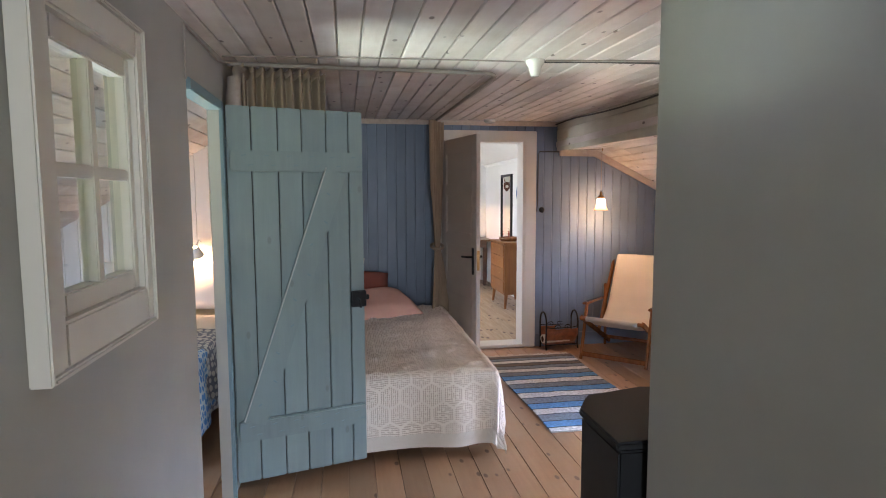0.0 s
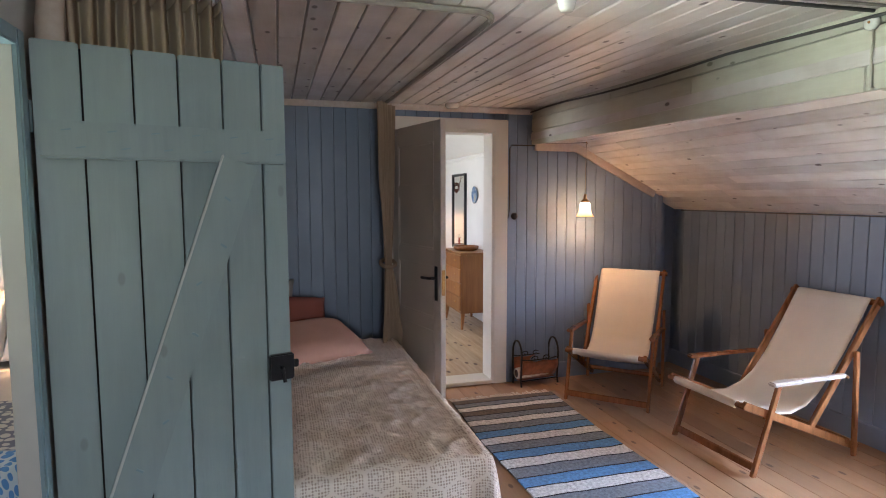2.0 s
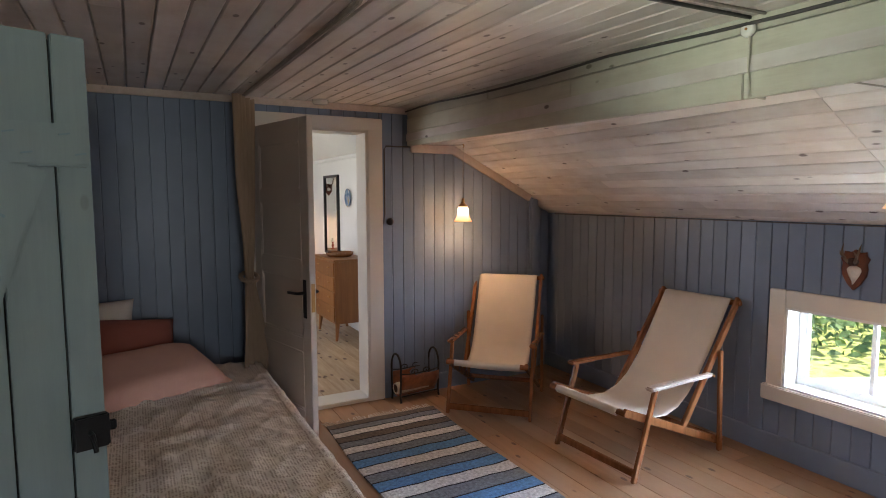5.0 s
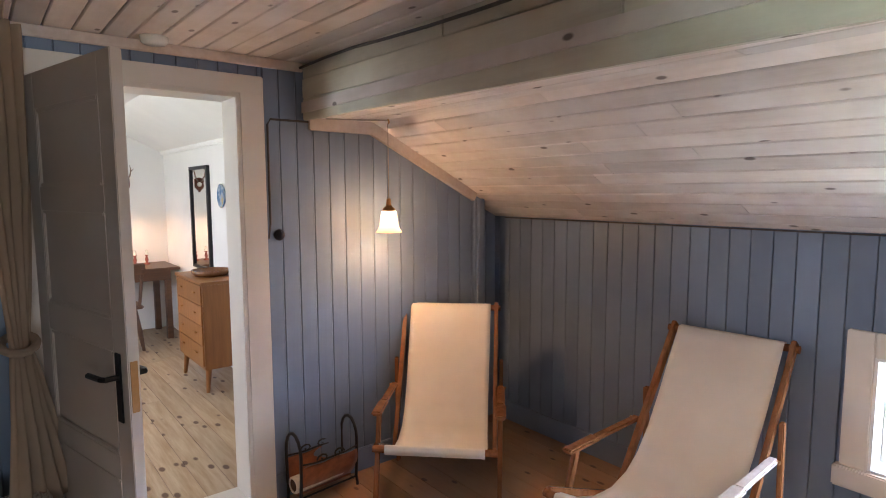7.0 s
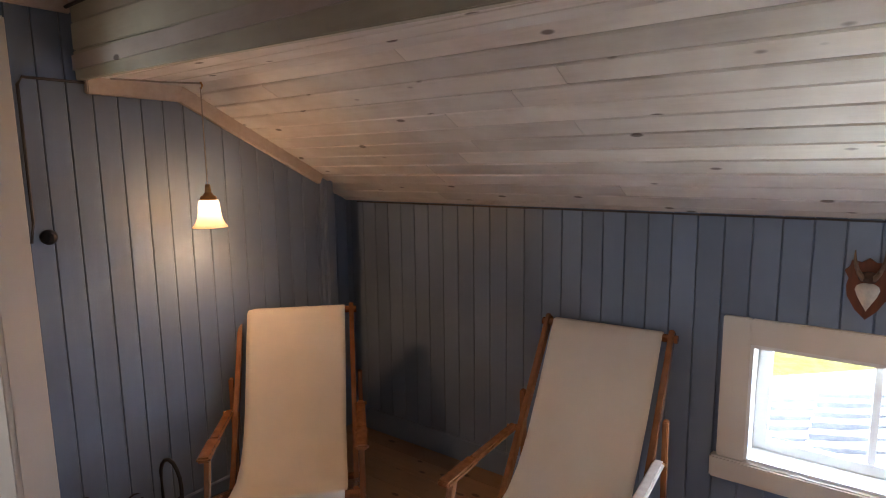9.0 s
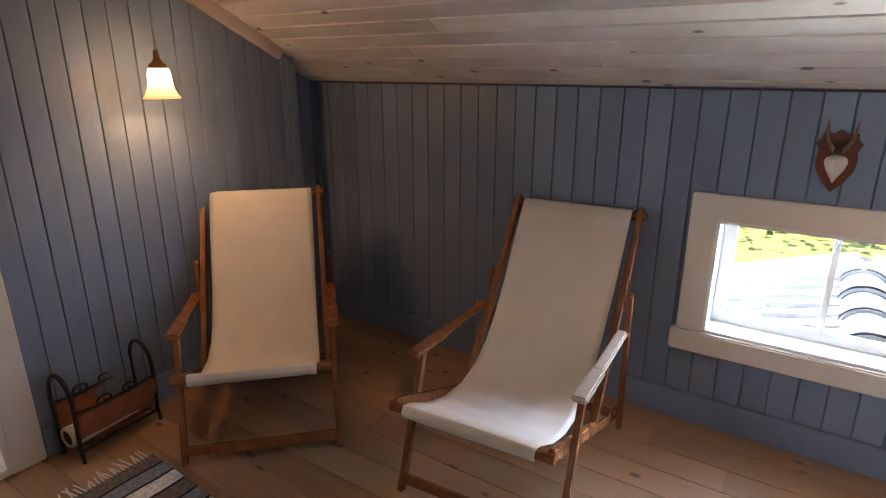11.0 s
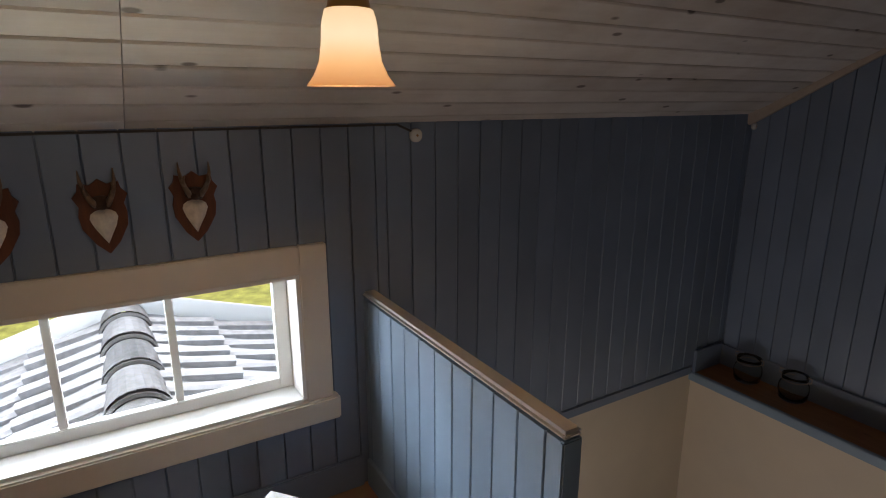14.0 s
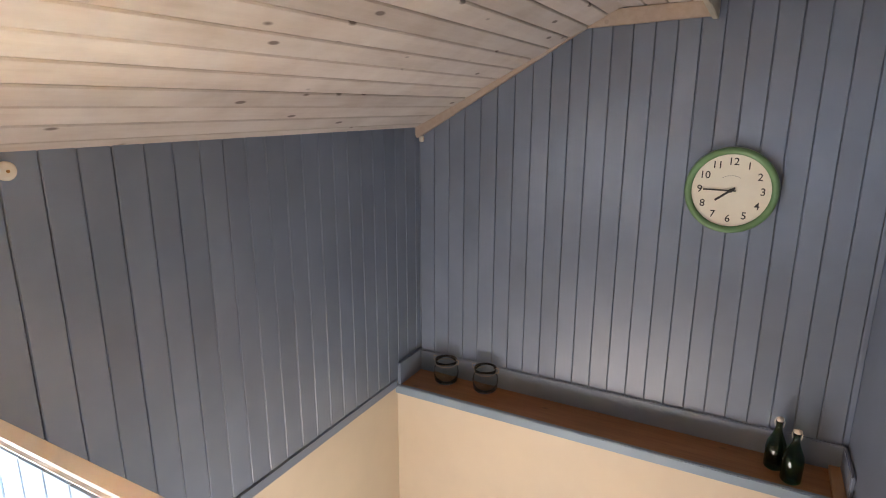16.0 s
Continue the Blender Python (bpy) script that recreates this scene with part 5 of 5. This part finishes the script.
for x in (0.04, 0.32):
    for y in (0.06, 0.63):
        part("leg", TUBE([(x, y, 0.201), (x - 0.02 + (x > 0.2) * 0.04, y - 0.02 + (y > 0.3) * 0.04, 0)], 0.02, 10, [0.024, 0.012]), TEAK, dr)
bw = thing("wooden_bowl", "round brown wooden tray on the dresser", "bowl", pose(2.50, 7.38, 0.006 + DH + 0.023))
part("bowl", lathe([(0, 0.0), (0.12, 0), (0.14, 0.02), (0.145, 0.045), (0.138, 0.045), (0.13, 0.02), (0, 0.012)], 28), CHAIRWOOD, bw, "", True)
mi = thing("wall_mirror", "tall narrow mirror in a black frame", "mirror", pose(FX, 8.23, 0.80))
part("mirror_glass", B(-0.016, -0.012, -0.235, 0.235, 0.03, 0.91), MIRROR, mi, "mirror glass")
bm = bmesh.new()
for a in ((-0.27, -0.235, 0, 0.94), (0.235, 0.27, 0, 0.94), (-0.235, 0.235, 0, 0.03), (-0.235, 0.235, 0.91, 0.94)):
    box(bm, -0.03, 0.0, *a, 0.003)
part("frame", bm, BLACK, mi)
pl = thing("wall_plate", "small round painted plate on the white wall", "plate", pose(FX, 7.63, 1.475, 0, -90, 0))
pm = Mat("plate_glaze", 0.25)
pv, _ = pm.place((1, 1, 1))
pm.colour(pm.ramp(pm.noise(pv, 14, 3), [(0.4, (0.05, 0.12, 0.25)), (0.55, (0.25, 0.33, 0.40)), (0.65, (0.4, 0.3, 0.12))]))
part("dish", lathe([(0, 0.008), (0.07, 0.008), (0.095, 0.02), (0.1, 0.02), (0.1, 0.016), (0.075, 0.0), (0, 0)], 32), pm.m, pl, "", True)
dk = thing("writing_desk", "dark wooden writing desk against the white wall", "desk", pose(1.9, 9.22, 0.006))
part("desktop", B(-0.75, 0.76, -0.30, 0.31, 0.72, 0.75, 0.005), DARKWOOD, dk)
part("apron", B(-0.68, 0.68, -0.25, 0.27, 0.62, 0.719, 0.004), DARKWOOD, dk)
for x in (-0.65, 0.65):
    for y in (-0.24, 0.26):
        part("leg", B(x - 0.028, x + 0.028, y - 0.028, y + 0.028, 0, 0.621, 0.006), DARKWOOD, dk)
dc = thing("desk_chair", "dark wooden chair with a pierced splat back", "chair", pose(2.04, 8.80, 0.006))
part("seat", B(-0.21, 0.21, -0.2, 0.2, 0.42, 0.455, 0.012), DARKWOOD, dc)
for x, y in ((-0.18, -0.17), (0.18, -0.17), (-0.18, 0.17), (0.18, 0.17)):
    part("leg", TUBE([(x * 0.8, y * 0.8, 0.43), (x * 0.95, y * 0.95, 0.2), (x * 1.08, y * 1.08, 0)], 0.018, 10, [0.016, 0.023, 0.013]), DARKWOOD, dc)
part("stretcher", TUBE([(-0.17, -0.165, 0.2), (0.17, -0.165, 0.2)], 0.011), DARKWOOD, dc)
for x in (-0.19, 0.19):
    part("back_post", TUBE([(x * 0.92, -0.18, 0.44), (x, -0.21, 0.62), (x * 1.06, -0.24, 0.80)], 0.014), DARKWOOD, dc)
part("top_rail", BAR((-0.23, -0.24, 0.80), (0.23, -0.24, 0.80), 0.10, 0.02, (0, 0, 1), 0.008), DARKWOOD, dc)
bm = bmesh.new()
for x in (-0.045, 0.0, 0.045):
    tube(bm, [(x * 0.5, -0.18, 0.45), (x * 1.4, -0.205, 0.58), (x * 0.5, -0.225, 0.68), (x * 1.1, -0.235, 0.77)], 0.012, 8)
part("splat", bm, DARKWOOD, dc)
dl = thing("wall_lamp", "black metal wall lamp, lit, over the desk", "wall lamp", pose(2.12, 9.3, 0.757))
part("shade", moved(lathe([(0.02, 0.14), (0.022, 0.13), (0.035, 0.08), (0.10, 0.03), (0.107, 0.0), (0.105, 0.0), (0.097, 0.03), (0.032, 0.078), (0.02, 0.12)], 32), pose(0, -0.1, 0.42)), BLACK, dl, "", True)
part("arm", TUBE([(0, -0.1, 0.55), (0, -0.06, 0.575), (0, 0.06, 0.57), (0, 0.245, 0.53)], 0.007), BLACK, dl)
part("wall_plate", TUBE([(0, 0.238, 0.53), (0, 0.251, 0.53)], 0.04, 20), BLACK, dl)
for x in (2.33, 2.44):
    c = thing("candlestick", "small red and white wooden candlestick on the desk", "candlestick", pose(x, 9.33, 0.757), "candlesticks on the desk")
    part("stem", lathe([(0, 0), (0.03, 0), (0.03, 0.008), (0.01, 0.02), (0.018, 0.05), (0.009, 0.08), (0.018, 0.10), (0, 0.10)], 18), BRICKRED, c, "", True)
    part("cup", lathe([(0.016, 0.10), (0.02, 0.12), (0.012, 0.122), (0.012, 0.15), (0, 0.15)], 18), PORCELAIN, c, "", True)
for x in (1.86, 2.31):
    t = thing("deer_trophy", "small antlers on a brown shield on the white wall", "trophy", pose(x, FN, 1.50, 90, 0, 0), "antlers in the far room")
    part("shield", prism([(0, 0), (0.05, 0.06), (0.05, 0.15), (0, 0.17), (-0.05, 0.15), (-0.05, 0.06)], 0, 0.016, 0.003), SHIELD, t)
    part("skull", moved(lathe([(0, 0.03), (0.02, 0.028), (0.026, 0.0), (0, 0)], 12), pose(0, 0.09, 0.016)), BONE, t, "", True)
    for s in (-1, 1):
        bm = TUBE([(s * 0.015, 0.12, 0.03), (s * 0.05, 0.18, 0.05), (s * 0.06, 0.24, 0.05), (s * 0.05, 0.29, 0.045)], 0.006, 7, [0.009, 0.007, 0.005, 0.002])
        tube(bm, [(s * 0.058, 0.22, 0.05), (s * 0.085, 0.25, 0.06)], 0.004, 6, [0.005, 0.0015])
        part("antler", bm, ANTLER, t, "", True)

# ---- outside: porch roof, ground, hedge ----
TILE = plain("concrete_roof_tile", (0.22, 0.215, 0.215), 0.75, 0, 25, 0.4, 0.2)
GRASS = plain("grass", (0.50, 0.54, 0.13), 0.9, 0, 3, 0.8, 0.4)
LEAF = plain("foliage", (0.16, 0.26, 0.08), 0.8, 0, 5, 0.5, 0.5)
structure("ground", B(-120, 200, -120, 120, -3.2, -3.0), GRASS, "sunlit rough grass", "ground")
RZ, RX0, RX1, SL = 0.27, 3.95, 5.45, 0.30
roof = thing("porch_roof", "low tiled porch roof below the window", "roof", pose(0, 2.80, 0))
bm = sheet([[(RX0, 2.6, RZ - 0.05 - 2.6 * SL), (RX1, 2.6, RZ - 0.05 - 2.6 * SL)], [(RX0, 0, RZ - 0.05), (RX1, 0, RZ - 0.05)], [(RX0, -2.6, RZ - 0.05 - 2.6 * SL), (RX1, -2.6, RZ - 0.05 - 2.6 * SL)]], 0.06)
part("deck", bm, TILE, roof)
part("porch_wall", B(RX0 + 0.1, RX1 - 0.2, -2.4, 2.4, -3.0, RZ - 0.9), WHITE, roof)


def tile_mesh():
    """A double-roll tile: two steep-sided rolls, their steps towards the house, one course long."""
    rows = []
    sec = [(0, 0), (0.004, 0.030), (0.03, 0.040), (0.06, 0.036), (0.10, 0.016), (0.148, 0.002)]
    line = [(x + 0.15 * k, h) for k in (0, 1) for x, h in sec]
    for y, lift in ((0, 0.034), (0.37, 0.0)):
        rows.append([(x - 0.15, y, h + lift) for x, h in line])
    return mesh_of("tile", sheet(rows, 0.012), TILE)


TM = tile_mesh()
ang = math.degrees(math.atan(SL))
for side in (1, -1):
    for r in range(8):
        for c in range(5):
            d = 0.42 + r * 0.33
            wob = 0.004 * math.sin(r * 2.3 + c * 1.7 + side)
            m = pose(RX0 + 0.13 + 0.30 * c, side * d, RZ - 0.01 - SL * d + wob)
            m = m @ (pose(0, 0, 0, ang, 0, 0) if side < 0 else pose(0, 0, 0, -ang, 0, 0) @ Matrix.Diagonal((1, -1, 1, 1)))
            piece("tile", TM, roof, m)
    part("barge_board", BAR((RX1 + 0.03, side * 0.02, RZ + 0.03), (RX1 + 0.03, side * 2.7, RZ + 0.03 - SL * 2.68), 0.03, 0.16, (1, 0, 0)), GLOSS, roof, "white painted barge board")
bm = bmesh.new()
n = 12
for i, (x, r) in enumerate(((0, 0.125), (0.36, 0.105))):
    for j in range(n + 1):
        a = math.pi * j / n
        bm.verts.new((x, r * math.cos(a), r * math.sin(a) * 0.85))
bm.verts.ensure_lookup_table()
for j in range(n):
    bm.faces.new([bm.verts[k] for k in (j, j + 1, n + 2 + j, n + 1 + j)])
bmesh.ops.solidify(bm, geom=bm.faces[:], thickness=0.014)
RM = mesh_of("ridge_tile", bm, TILE)
for c in range(5):
    piece("ridge_tile", RM, roof, pose(RX0 + 0.01 + 0.325 * c, 0, RZ - 0.03 + 0.004 * (c % 2), 0, 2.0, 0))
    # Dark half-rings paint in the shade under each cap's near end.
    part("mortar_joint", TUBE([(RX0 + 0.004 + 0.325 * c, 0.112 * math.cos(a), RZ - 0.04 + 0.095 * math.sin(a)) for a in [k * math.pi / 12 for k in range(13)]], 0.016, 6), DARKCABLE, roof)
# hedge and shrubs across the grass
lm = bmesh.new()
rnd = random.Random(11)
for j in range(9000):
    a = rnd.uniform(-0.3, 1.05)
    d = rnd.uniform(16, 26)
    hz = rnd.random() ** 1.4 * (3.2 + 1.6 * math.sin(a * 9))
    c = Vector((3 + d * math.cos(a), 2.5 + d * math.sin(a) * 1.3, -3.0 + hz))
    u = Vector((rnd.gauss(0, 1), rnd.gauss(0, 1), rnd.gauss(0, 1))).normalized()
    v = u.orthogonal().normalized()
    s = rnd.uniform(0.10, 0.26)
    q = [lm.verts.new(c + u * s), lm.verts.new(c + v * s * 0.6), lm.verts.new(c - u * s), lm.verts.new(c - v * s * 0.6)]
    lm.faces.new(q)
hedge = tagged(part("shrubs", lm, LEAF), "sunlit green shrubs beyond the grass", "shrubs", "", "stuff")


# ---- boards and planks, piece by piece ----
BW = 0.0857


def panel_wall(parent, start, end, fixed, axis, z_of, material=BLUE, skip=(), w=BW, first=0.05):
    """Vertical boards on a wall. axis 'n': the wall faces -y at y = fixed; 's': it faces +y; 'e': it faces -x at x = fixed."""
    rnd = random.Random(str(fixed) + axis)
    data = board_mesh("board", w - 0.0026, 0.012, material)
    slim = {}
    x = start
    width = first
    while x < end - 0.004:
        ww = min(width, end - x)
        if abs(ww - w) > 1e-6:
            key = round(ww, 4)
            slim.setdefault(key, board_mesh("board", ww - 0.0026, 0.012, material))
            d = slim[key]
        else:
            d = data
        mid = x + ww / 2
        for z0, z1 in z_of(mid):
            proud = rnd.uniform(-0.001, 0.001)
            if axis == 'n':
                m = pose(x, fixed + proud, z0)
            elif axis == 's':
                m = pose(x + ww - 0.0026, fixed + proud, z0, 0, 0, 180)
            else:
                m = pose(fixed + proud, x + ww - 0.0026, z0, 0, 0, -90)
            piece("board", d, parent, m @ Matrix.Diagonal((1, 1, z1 - z0, 1)))
        x += ww
        width = w


def slope_z(x):
    return LOW + 0.02 if x < KX else LOW - (x - KX) * (LOW - KNEE) / (E - KX) + 0.02


panel_wall(wall_north, W, 1.232, N, 'n', lambda x: [(0, 2.10)])
panel_wall(wall_north, 1.238, 2.165, N, 'n', lambda x: [(2.032, 2.10)])
panel_wall(wall_north, 2.171, 3.47, N, 'n', lambda x: [(0.0, 2.10 if x < BX else slope_z(x))], first=0.076)
panel_wall(wall_north, 3.562, E, N + 0.12, 'n', lambda x: [(0.0, slope_z(x))], first=0.04)


def east_z(y):
    if wy0 - 0.095 < y < wy1 + 0.095:
        return [(0.0, 0.33), (0.962, 1.345)]
    return [(0.0 if y > 2.0 else -0.02, 1.345)]


panel_wall(wall_east, S, 1.971, E, 'e', east_z, w=0.0971, first=0.052)
panel_wall(wall_east, 1.971, N + 0.12, E, 'e', east_z, w=0.0932, first=0.0418)
panel_wall(wall_south, 1.69, E - 0.012, S, 's', lambda x: [(-0.045, 2.02 if x < BX else slope_z(x))], w=0.0892, first=0.0258)
panel_wall(rw, 2.752, E - 0.002, 2.0595, 's', lambda x: [(0.0, 0.741)], RAIL_BLUE, w=0.094)
panel_wall(wall_bed, -2.6, W - 0.12, 5.3, 'n', lambda x: [(0, min(2.1, 0.78 + (x + 2.6) * 0.583))], WHITE, w=0.115)


def plank_floor(parent, x0, x1, y0, y1, z, material, n, hole=None, seed=1):
    rnd = random.Random(seed)
    w = (x1 - x0) / n
    bm = bmesh.new()
    box(bm, 0.001, w - 0.0015, 0, 1, -0.021, 0)
    for f in [f for f in bm.faces if f.normal.z > 0.9]:
        edges = [e for e in f.edges if abs(e.verts[0].co.x - e.verts[1].co.x) < 1e-6]
    bmesh.ops.bevel(bm, geom=edges, offset=0.0012, segments=1, affect='EDGES')
    data = mesh_of("plank", bm, material)
    for k in range(n):
        x = x0 + k * w
        ya = hole[1] if hole and x + w > hole[0] + 0.02 else y0
        cuts = [ya] + sorted(rnd.uniform(ya + 0.8, y1 - 0.8) for _ in range(1 if y1 - ya < 4 else 2)) + [y1]
        for a, b in zip(cuts, cuts[1:]):
            if b - a > 0.05:
                piece("plank", data, parent, pose(x, a, z + rnd.uniform(-0.0008, 0.0008)) @ Matrix.Diagonal((1, b - a - 0.0015, 1, 1)))


plank_floor(floor, W, E - 0.002, -3.3, N + 0.1, 0.0, FLOOR, 29, (1.62, 2.03))
plank_floor(floor_far, -0.5, FX, 5.56, FN, 0.027, FLOOR2, 24, None, 5)
